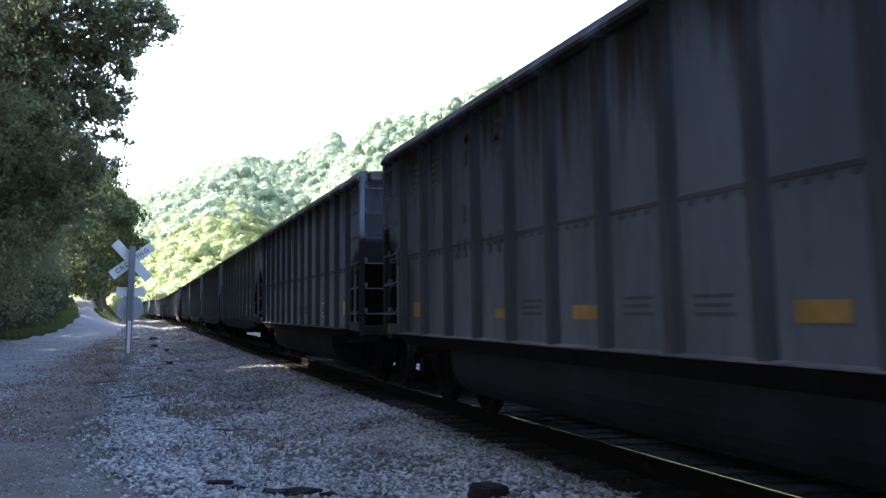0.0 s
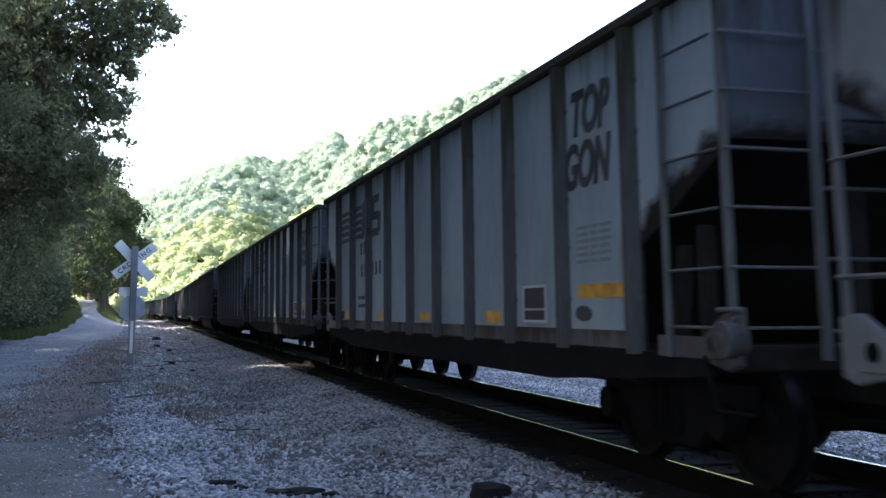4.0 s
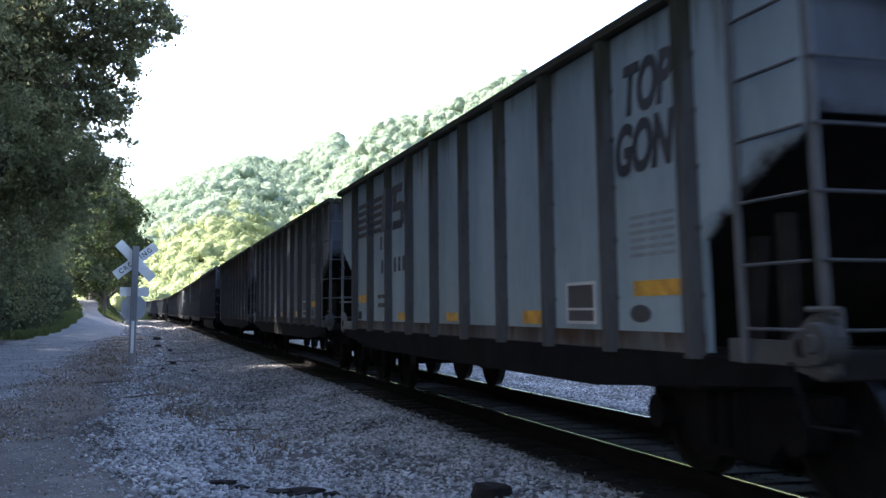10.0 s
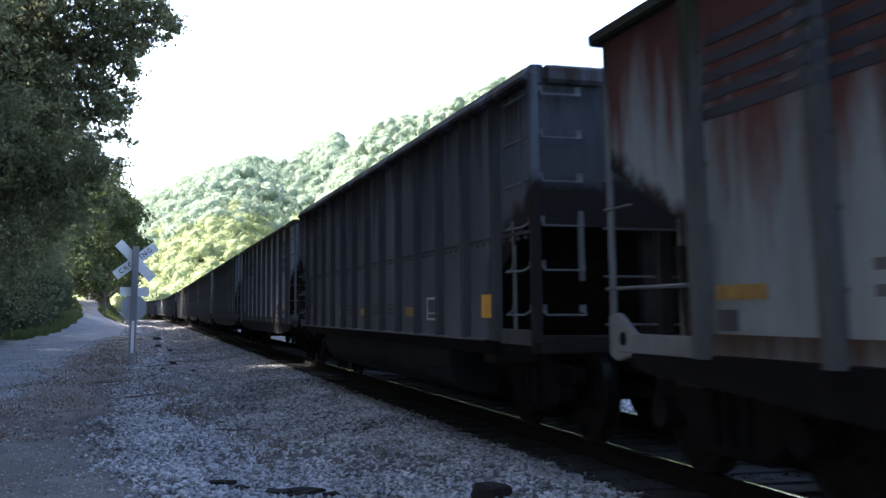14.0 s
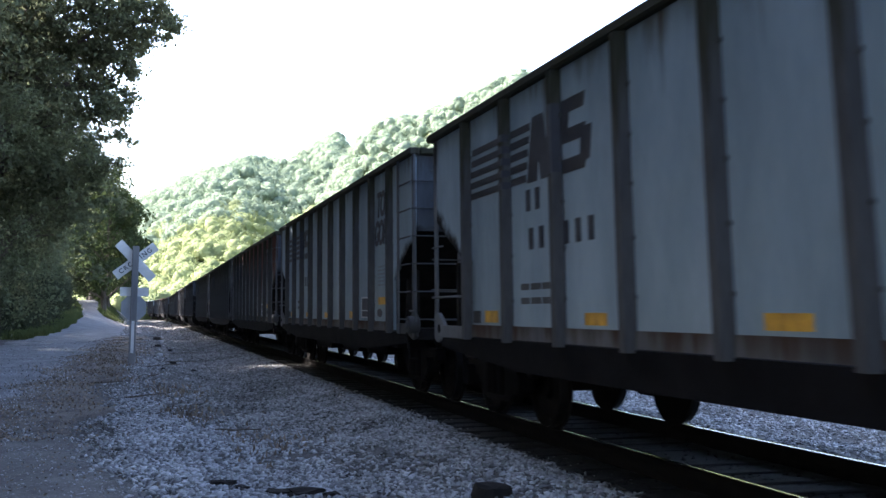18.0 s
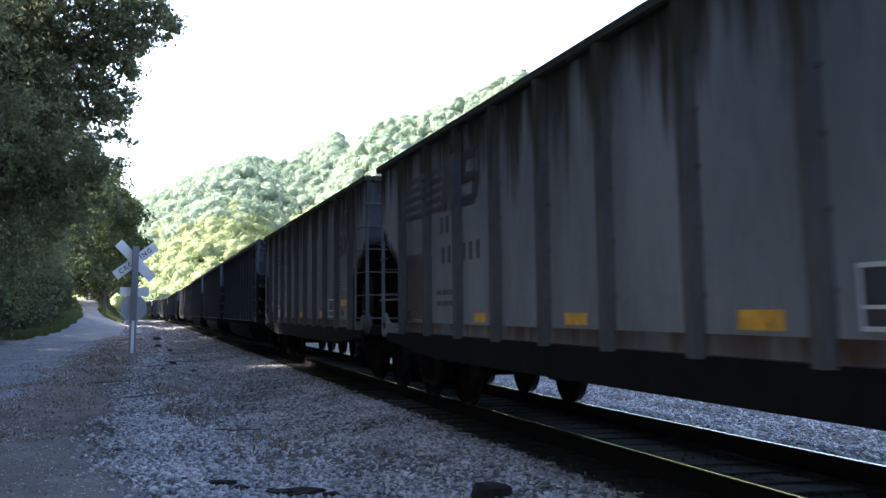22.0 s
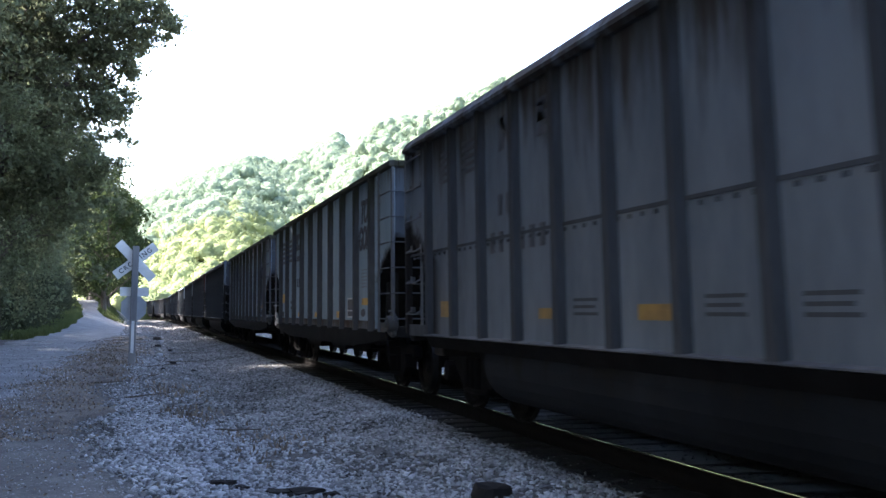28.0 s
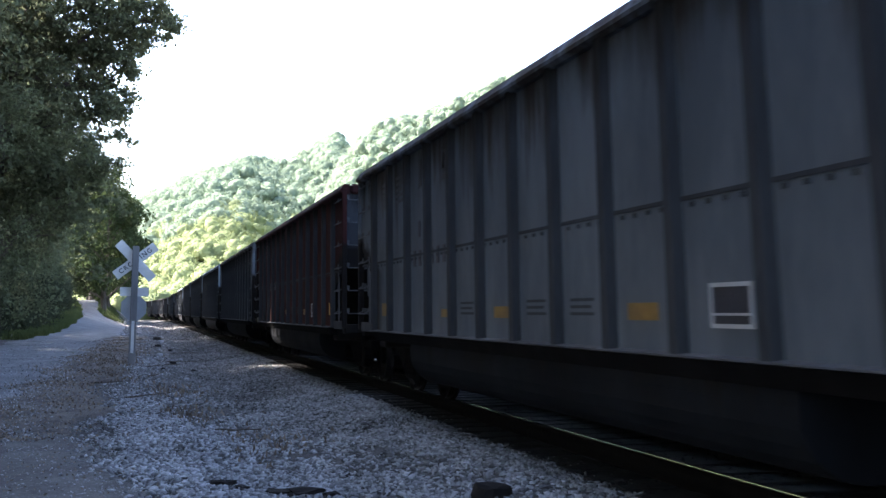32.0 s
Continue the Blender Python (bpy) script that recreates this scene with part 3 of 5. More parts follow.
# ---- railway cars ----
def text_mesh(words, size, mat, slant=0.25, thick=0.004, gap=1.0, bold=0.035):
    """Lettering as a mesh in the y-z plane of a car's side, read from -x."""
    cu = bpy.data.curves.new("lettering", "FONT")
    cu.body, cu.size, cu.align_x, cu.align_y, cu.extrude, cu.offset, cu.space_line = words, size, "CENTER", "CENTER", thick, size * bold, 0.86
    cu.space_character = gap
    tmp = new("lettering", cu)
    me = bpy.data.meshes.new_from_object(tmp.evaluated_get(bpy.context.evaluated_depsgraph_get()))
    bpy.data.objects.remove(tmp)
    bpy.data.curves.remove(cu)
    me.transform(Matrix(((1, slant, 0, 0), (0, 1, 0, 0), (0, 0, 1, 0), (0, 0, 0, 1))))
    me.transform(Matrix(((0, 0, -1, 0), (-1, 0, 0, 0), (0, 1, 0, 0), (0, 0, 0, 1))))
    me.materials.clear()
    me.materials.append(mat)
    return me


def skew_bar(bm, x, y0, y1, z0, z1, lean=0.0, t=0.006):
    """A flat bar on a car's near side; y1 > y0, lean moves its top forward."""
    prism(bm, [(y0, z0), (y1, z0), (y1 - lean, z1), (y0 - lean, z1)], x - t, x)


def truck(car, y):
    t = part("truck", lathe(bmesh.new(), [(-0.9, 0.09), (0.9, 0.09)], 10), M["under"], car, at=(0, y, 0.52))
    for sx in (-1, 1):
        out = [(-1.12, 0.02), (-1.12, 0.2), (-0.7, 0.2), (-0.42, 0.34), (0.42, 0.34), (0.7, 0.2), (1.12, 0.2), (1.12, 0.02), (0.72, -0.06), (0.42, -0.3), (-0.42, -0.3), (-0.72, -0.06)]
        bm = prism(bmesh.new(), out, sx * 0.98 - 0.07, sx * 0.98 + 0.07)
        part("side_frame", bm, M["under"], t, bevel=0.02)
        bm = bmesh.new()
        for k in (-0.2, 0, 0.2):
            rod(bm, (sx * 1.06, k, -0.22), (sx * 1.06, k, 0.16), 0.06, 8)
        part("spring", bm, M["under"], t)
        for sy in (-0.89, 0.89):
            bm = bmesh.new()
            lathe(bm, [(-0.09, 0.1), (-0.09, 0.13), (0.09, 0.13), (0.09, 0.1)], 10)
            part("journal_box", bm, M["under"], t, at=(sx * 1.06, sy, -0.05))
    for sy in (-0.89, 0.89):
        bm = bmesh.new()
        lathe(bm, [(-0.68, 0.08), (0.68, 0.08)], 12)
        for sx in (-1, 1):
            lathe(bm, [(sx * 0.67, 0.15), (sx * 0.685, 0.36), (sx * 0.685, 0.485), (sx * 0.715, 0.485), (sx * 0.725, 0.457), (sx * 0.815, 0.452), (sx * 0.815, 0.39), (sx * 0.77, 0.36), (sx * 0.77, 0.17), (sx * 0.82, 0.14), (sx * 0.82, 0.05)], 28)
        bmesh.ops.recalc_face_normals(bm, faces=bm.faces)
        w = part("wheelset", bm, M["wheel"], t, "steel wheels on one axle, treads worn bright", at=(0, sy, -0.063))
        w.data.materials.append(M["tread"])
        for f in w.data.polygons:
            if abs(f.center.x) > 0.72 and math.hypot(f.center.y, f.center.z) > 0.44:
                f.material_index = 1
    return t


def rungs(name, car, x0, x1, y0, y1, heights, mat, r=0.0115):
    first = None
    for z in heights:
        if first is None:
            first = part(name, rod(bmesh.new(), (x0, y0, 0), (x1, y1, 0), r), mat, car, at=(0, 0, z))
        else:
            again(name, first, (0, 0, z), car)


def ladders(car, w, h, top, low, mat):
    """The corner ladders: side and end rungs and their stiles at all four corners."""
    first, step = (1.13, 0.367) if w < 1.6 else (1.2, 0.4)
    zs = [first + step * k for k in range(7) if first + step * k < top - 0.2]
    for sx in (-1, 1):
        for sy in (-1, 1):
            x, y = sx * (w + 0.05), sy * h
            if sy < 0 or sx > 0:
                rungs("rung", car, x, x, y + 0.04 * -sy, y - sy * 0.72, zs, mat)
                part("stile", box(bmesh.new(), x - 0.012, x + 0.012, y - sy * 0.72 - 0.03, y - sy * 0.72 + 0.03, low - 0.05, top - 0.1), mat, car)
            else:
                rungs("rung", car, x, x, y, y - sy * 0.45, [2.0], mat)
                rungs("grab_bar", car, x, x, y, y - sy * 1.22, [1.40], mat, 0.016)
            rungs("end_rung", car, x, x - sx * 0.62, y + sy * 0.05, y + sy * 0.05, zs, mat)
            part("end_stile", box(bmesh.new(), x - sx * 0.66 - 0.025, x - sx * 0.66 + 0.025, y + sy * 0.02, y + sy * 0.07, low - 0.05, top - 0.1), mat, car)


def grab_irons(car, w, h, top, wall):
    """Separate grab irons with bent ends at the gondola's four corners."""
    zs = [1.2 + 0.39 * k for k in range(6)]
    for sx in (-1, 1):
        for sy in (-1, 1):
            x, y = sx * w, sy * h
            bm, be = bmesh.new(), bmesh.new()
            o = sx * (w + 0.075)
            ya, yb = y - sy * 0.13, y - sy * 0.60
            rod(bm, (o, ya, 0), (o, yb, 0), 0.011)
            for q in (ya, yb):
                rod(bm, (o, q, 0), (x, q, 0.05), 0.011)
                box(bm, *sorted((x, x + sx * 0.014)), q - 0.03, q + 0.03, 0.02, 0.09)
            o = y + sy * 0.075
            xa, xb = x - sx * 0.05, x - sx * 0.42
            rod(be, (xa, o, 0), (xb, o, 0), 0.011)
            for q in (xa, xb):
                rod(be, (q, o, 0), (q, y, 0.05), 0.011)
                box(be, q - 0.03, q + 0.03, *sorted((y, y + sy * 0.014)), 0.02, 0.09)
            side, end = part("grab_iron", bm, wall, car, at=(0, 0, zs[0])), part("end_grab_iron", be, wall, car, at=(0, 0, zs[0]))
            for z in zs[1:]:
                again("grab_iron", side, (0, 0, z), car)
                again("end_grab_iron", end, (0, 0, z), car)
            part("brace", box(bmesh.new(), *sorted((x - sx * 0.02, x + sx * 0.005)), yb - 0.02, yb + 0.02, 1.07, 2.05), wall, car)
            part("brace", box(bmesh.new(), xb - 0.022, xb + 0.022, y - 0.02, y + 0.02, 1.5, 2.12), wall, car)


def car_ends(car, w, h, top, low, wall, inner, hopper=True):
    for sy in (-1, 1):
        y = sy * h
        part("end_sheet", box(bmesh.new(), -w + 0.04, w - 0.04, min(y, y - sy * 0.05), max(y, y - sy * 0.05), 2.30 if hopper else 1.98, top), M["end" if hopper else "tub_end"], car, "end sheet, sooty below, its paint darkened for shade")
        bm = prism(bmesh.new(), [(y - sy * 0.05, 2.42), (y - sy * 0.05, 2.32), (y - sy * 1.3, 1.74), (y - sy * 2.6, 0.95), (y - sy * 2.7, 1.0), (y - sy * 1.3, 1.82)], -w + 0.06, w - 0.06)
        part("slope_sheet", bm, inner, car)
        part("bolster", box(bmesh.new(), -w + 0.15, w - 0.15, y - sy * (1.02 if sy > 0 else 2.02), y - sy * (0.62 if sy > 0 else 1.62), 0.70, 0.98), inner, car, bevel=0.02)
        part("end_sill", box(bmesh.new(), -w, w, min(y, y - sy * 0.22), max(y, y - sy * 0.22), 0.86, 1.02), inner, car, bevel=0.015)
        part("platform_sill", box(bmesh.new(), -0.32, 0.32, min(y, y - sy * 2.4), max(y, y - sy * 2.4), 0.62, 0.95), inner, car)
        for sx in (-1, 1):
            if hopper:
                part("corner_post", box(bmesh.new(), *sorted((sx * (w - 0.02), sx * (w + 0.025))), y - (0.038 if sy < 0 else 0.026), y + (0.038 if sy < 0 else 0.026), 0.90, top - 0.02), M["ladder"], car, bevel=0.012)
            else:
                part("corner_post", box(bmesh.new(), sx * w - 0.05, sx * w + 0.03, y - 0.05, y + 0.05, 0.95, top - 0.02), wall, car, bevel=0.012)
            a, b = sorted((y - sy * 0.1, y - sy * (1.19 if hopper and sy > 0 else 0.93)))
            part("sill_plate", box(bmesh.new(), sx * w - 0.03, sx * w + 0.01, a, b, 0.93, 1.07), (M["ladder"] if sy > 0 else M["rib"]) if hopper else M["tub_rib"], car, bevel=0.006)
            if hopper:
                bm = prism(bmesh.new(), [(y + sy * 0.06, 1.2), (y - sy * 0.1, 1.22), (y - sy * 0.44, 1.02), (y - sy * 0.46, 0.94), (y - sy * 0.05, 0.86), (y + sy * 0.06, 0.9)], sx * w - 0.02, sx * w + 0.035)
                step = part("corner_gusset", bm, M["ladder" if sy > 0 else "rib"], car, "pale gusset plate with a round hole", bevel=0.01)
                part("hole", rod(bmesh.new(), (sx * (w + 0.025), y - sy * 0.2, 1.03), (sx * (w + 0.038), y - sy * 0.2, 1.03), 0.05, 12), M["under"], step)
                if sy < 0:
                    bm = rod(bmesh.new(), (sx * (w - 0.05), y + 0.0, 1.06), (sx * (w + 0.10), y + 0.0, 1.06), 0.115, 16)
                    rod(bm, (sx * (w + 0.10), y, 1.06), (sx * (w + 0.12), y, 1.06), 0.055, 12)
                    part("jacking_pad", bm, M["rib"], car, "round pale casting at the corner", bevel=0.012)
                    bm = rod(bmesh.new(), (sx * (w + 0.03), y + 0.12, 1.24), (sx * (w + 0.03), y - 0.16, 1.24), 0.018)
                    rod(bm, (sx * (w + 0.03), y - 0.16, 1.24), (sx * (w + 0.03), y - 0.16, 1.1), 0.018)
                    part("uncoupling_lever", bm, M["ladder"], car)
                    part("stirrup", rod(rod(bmesh.new(), (sx * (w + 0.03), y + 0.3, 0.95), (sx * (w + 0.03), y + 0.18, 0.62), 0.018), (sx * (w + 0.03), y + 0.18, 0.62), (sx * (w - 0.02), y - 0.15, 0.62), 0.014), M["under"], car)
                # frame members that show below the cut-away side
                for d, lean in ((0.5, 0.0), (0.9, 0.12)):
                    part("inner_brace", prism(bmesh.new(), [(y - sy * d, 1.0), (y - sy * (d + 0.07), 1.0), (y - sy * (d + 0.07 - lean), 1.95 - 0.3 * d), (y - sy * (d - lean), 1.95 - 0.3 * d)], *sorted((sx * (w - 0.1), sx * (w - 0.2)))), M["brace"], car)
            part("end_post", box(bmesh.new(), sx * 0.55 - 0.06, sx * 0.55 + 0.06, y - sy * 0.12 - 0.05, y - sy * 0.12 + 0.05, 1.0, 2.0), inner, car)
        bm = rod(bmesh.new(), (0, y - sy * 0.3, 0.8), (0, y + sy * 0.42, 0.8), 0.09, 10)
        box(bm, -0.17, 0.17, y + sy * 0.48 - 0.13, y + sy * 0.48 + 0.13, 0.65, 0.95)
        part("coupler", bm, M["under"], car, bevel=0.02)
        part("air_hose", rod(rod(bmesh.new(), (0.3, y, 0.75), (0.33, y + sy * 0.25, 0.45), 0.025), (0.33, y + sy * 0.25, 0.45), (0.2, y + sy * 0.5, 0.4), 0.025), M["under"], car)
    bm = rod(bmesh.new(), (0.75, -h - 0.06, 2.45), (0.75, -h - 0.11, 2.45), 0.24, 16)
    part("brake_wheel", bm, M["under"], car)
    part("brake_cylinder", lathe(bmesh.new(), [(-0.35, 0.1), (-0.33, 0.16), (0.3, 0.16), (0.35, 0.1)], 14), M["under"], car, at=(0.4, h - 1.3, 1.15))


def side_outline(h, low, top, cut, reach, back):
    """A side sheet: cut away at both lower ends, where the slope sheets show."""
    return [(-h + reach, low), (h - back, low), (h - back, cut - 0.22), (h, cut + 0.36), (h, top), (-h, top), (-h, cut + 0.28), (-h + reach * 0.5, cut), (-h + reach, cut - 0.28)]


def decal_bars(car, x, h, digits_at, mark_at):
    """The reporting mark and number as bars."""
    bm = bmesh.new()
    skew_bar(bm, x, -0.055, 0.055, 0, 0.20)
    first = part("mark_bar", bm, M["black"], car, "dark painted bar", at=(0, h - mark_at, 2.16))
    again("mark_bar", first, (0, h - mark_at - 0.24, 2.16))
    for k in range(5):
        again("mark_bar", first, (0, h - digits_at - 0.26 * k - (0.32 if k > 1 else 0), 1.80))


def hopper_car(H, first_rib, rib_step, k_mark):
    """A ribbed, open-topped hopper car with sloped ends; k_mark stretches the spacing of its markings."""
    W, LOW, TOP = 1.53, 0.97, 3.42
    car = tagged(new("hopper_car"), "grey ribbed coal hopper car rolling on the track", "railway car", "cars of the train")
    car["paint"] = "light_car"
    wall, x = M["light_car"], -W
    for sx in (-1, 1):
        a, b = sorted((sx * W, sx * (W - 0.035)))
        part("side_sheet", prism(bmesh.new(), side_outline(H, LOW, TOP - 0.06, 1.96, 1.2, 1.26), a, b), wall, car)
        part("top_chord", box(bmesh.new(), sx * W - 0.07, sx * W + 0.07, -H - 0.05, H + 0.20, TOP - 0.10, TOP), M["rib"], car, bevel=0.02)
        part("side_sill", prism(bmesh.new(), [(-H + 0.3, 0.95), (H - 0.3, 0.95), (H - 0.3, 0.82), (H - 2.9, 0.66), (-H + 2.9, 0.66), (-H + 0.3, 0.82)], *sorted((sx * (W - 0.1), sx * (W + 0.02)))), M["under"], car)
        part("sill_band", box(bmesh.new(), sx * W - 0.015, sx * W + 0.015, -H + 1.24, H - 1.2, LOW - 0.01, LOW + 0.12), M["sill"], car)
        rib = None
        for k in range(10):
            y = H - first_rib - rib_step * k
            if rib is None:
                bm = prism(bmesh.new(), [(-0.085, 0), (0.085, 0), (0.05, 0.085), (-0.05, 0.085)], 0.93, TOP - 0.1, "z")
                bm.transform(Matrix(((0, sx, 0, 0), (1, 0, 0, 0), (0, 0, 1, 0), (0, 0, 0, 1))))
                for z in (1.32, 1.75, 2.15, 2.52, 2.9):
                    box(bm, sx * 0.012 - 0.012, sx * 0.012 + 0.012, -0.105, -0.075, z, z + 0.03)
                bmesh.ops.recalc_face_normals(bm, faces=bm.faces)
                rib = part("rib", bm, M["rib"] if TOP == 3.42 else wall, car, at=(sx * W, y, 0))
            else:
                again("rib", rib, (sx * W, y, 0), car)
    part("end_chord", box(bmesh.new(), -W + 0.071, W - 0.071, -H - 0.05, -H + 0.06, TOP - 0.10, TOP), M["rib"], car, bevel=0.02)
    part("end_chord", box(bmesh.new(), -W + 0.071, W - 0.071, H - 0.06, H + 0.06, TOP - 0.10, TOP), M["rib"], car, bevel=0.02)
    car_ends(car, W, H, TOP - 0.06, 0.95, wall, M["inner"])
    ladders(car, W, H, TOP, 0.98, M["ladder"])
    part("floor_sheet", box(bmesh.new(), -W + 0.06, W - 0.06, -H + 1.8, H - 1.8, 0.8, 0.93), M["inner"], car)
    for d0, d1, low in ((3.9, 6.6, 0.50), (7.2, 9.35, 0.53), (9.45, 11.3, 0.55)):
        y, half = H - (d0 + d1) / 2, (d1 - d0) / 2
        for sx in (-1, 1):
            bm = prism(bmesh.new(), [(y - half, 0.8), (y + half, 0.8), (y + half - 0.05, 0.62), (y + half * 0.7, 0.60), (y + half * 0.62, low), (y - half * 0.62, low), (y - half * 0.7, 0.60), (y - half + 0.05, 0.62)], *sorted((sx * 0.18, sx * 1.3)))
            part("hopper_bay", bm, M["under"], car)
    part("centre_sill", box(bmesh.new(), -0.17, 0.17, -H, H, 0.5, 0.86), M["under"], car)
    truck(car, H - 0.80)
    truck(car, -H + 1.82)
    # markings on the near side
    for k, (d, hgt, wid) in enumerate(((1.85, 0.12, 0.42), (4.40, 0.10, 0.42), (6.92, 0.1, 0.46), (9.58, 0.12, 0.48), (11.98, 0.11, 0.86))):
        z = 1.12 if k < 4 else 1.34
        part("yellow_stripe", box(bmesh.new(), x - 0.005, x, H - d * k_mark - wid, H - d * k_mark, z, z + hgt), M["yellow"], car, "faded yellow reflective marking")
    P = H - 11.0 * (k_mark - 1)
    bm = bmesh.new()
    for a, b, c, d in ((10.70, 11.28, 1.13, 1.155), (10.70, 11.28, 1.445, 1.47), (10.70, 10.725, 1.155, 1.445), (11.255, 11.28, 1.155, 1.445), (10.725, 11.255, 1.24, 1.26)):
        box(bm, x - 0.012, x, P - b, P - a, c, d)
    part("placard_frame", bm, M["print"], car, "white frame of a small data panel")
    part("placard", box(bmesh.new(), x - 0.006, x, P - 11.26, P - 10.72, 1.15, 1.45), M["black"], car)
    bm = bmesh.new()
    for k in range(5):
        skew_bar(bm, x, H - 3.18 - 0.03 * k, H - 1.38 - 0.035 * k, 2.44 + 0.118 * k, 2.51 + 0.118 * k)
    skew_bar(bm, x, H - 3.45, H - 3.21, 2.42, 3.02, 0.16)
    skew_bar(bm, x, H - 3.85, H - 3.63, 2.42, 3.02, 0.16)
    prism(bm, [(H - 3.39, 3.02), (H - 3.63, 3.02), (H - 3.81, 2.42), (H - 3.57, 2.42)], x - 0.006, x)
    for z in (2.40, 2.655, 2.91):
        skew_bar(bm, x, H - 4.55, H - 3.99, z, z + 0.12, 0.04)
    skew_bar(bm, x, H - 4.19, H - 3.99, 2.66, 2.98, 0.06)
    skew_bar(bm, x, H - 4.65, H - 4.45, 2.46, 2.74, 0.06)
    part("logo", bm, M["black"], car, "dark striped company emblem")
    # where the emblem runs over the ribs
    for d, low, n in ((first_rib + rib_step, 2.42, 5), (first_rib + 2 * rib_step, 2.42, 1)):
        bm = bmesh.new()
        for k in range(n):
            a, b = (low + 0.118 * k, low + 0.07 + 0.118 * k) if n > 1 else (2.42, 3.02)
            prism(bm, [(x, H - d - 0.089), (x, H - d + 0.089), (x - 0.089, H - d + 0.054), (x - 0.089, H - d - 0.054)], a, b, "z")
        part("logo_band", bm, M["black"], car)
    part("route_plate", box(bmesh.new(), x - 0.012, x, H - 1.72, H - 1.50, 1.11, 1.24), M["rib"], car)
    bm = bmesh.new()
    for z in (1.30, 1.43):
        for a, b in ((2.98, 3.2), (3.24, 3.5), (3.53, 3.72)):
            skew_bar(bm, x, H - b, H - a, z, z + 0.06, 0, 0.003)
    tagged(part("faded_print", bm, M["rib"], car, "two faded lines of unreadable print"), kind="stuff")
    decal_bars(car, x, H, 3.28, 3.22)
    me = text_mesh("TOP\nGON", 0.53, M["black"])
    me.transform(Matrix.Diagonal((1, 0.73, 0.95, 1)))
    ob = new("lettering", me)
    ob.parent, ob.location = car, (x - 0.006, H - 12.26 * k_mark, 2.62)
    tagged(ob, "dark slanted capitals reading TOP GON")
    bm = bmesh.new()
    for k in range(6):
        for a, b in ((11.95, 12.2), (12.24, 12.38), (12.42, 12.62)):
            skew_bar(bm, x, H - 12.28 * (k_mark - 1) - b - 0.02 * (k % 2), H - 12.28 * (k_mark - 1) - a - 0.01 * (k % 3), 1.62 + 0.055 * k, 1.648 + 0.055 * k, 0, 0.003)
    tagged(part("small_print", bm, M["faint"], car, "lines of small unreadable print"), kind="stuff")
    slot = [(H - 12.08 * k_mark + 0.16 * math.cos(radians(a)), 1.215 + 0.065 * math.sin(radians(a))) for a in range(0, 360, 30)]
    part("lifting_slot", prism(bmesh.new(), slot, x - 0.008, x + 0.005), M["black"], car)
    return car


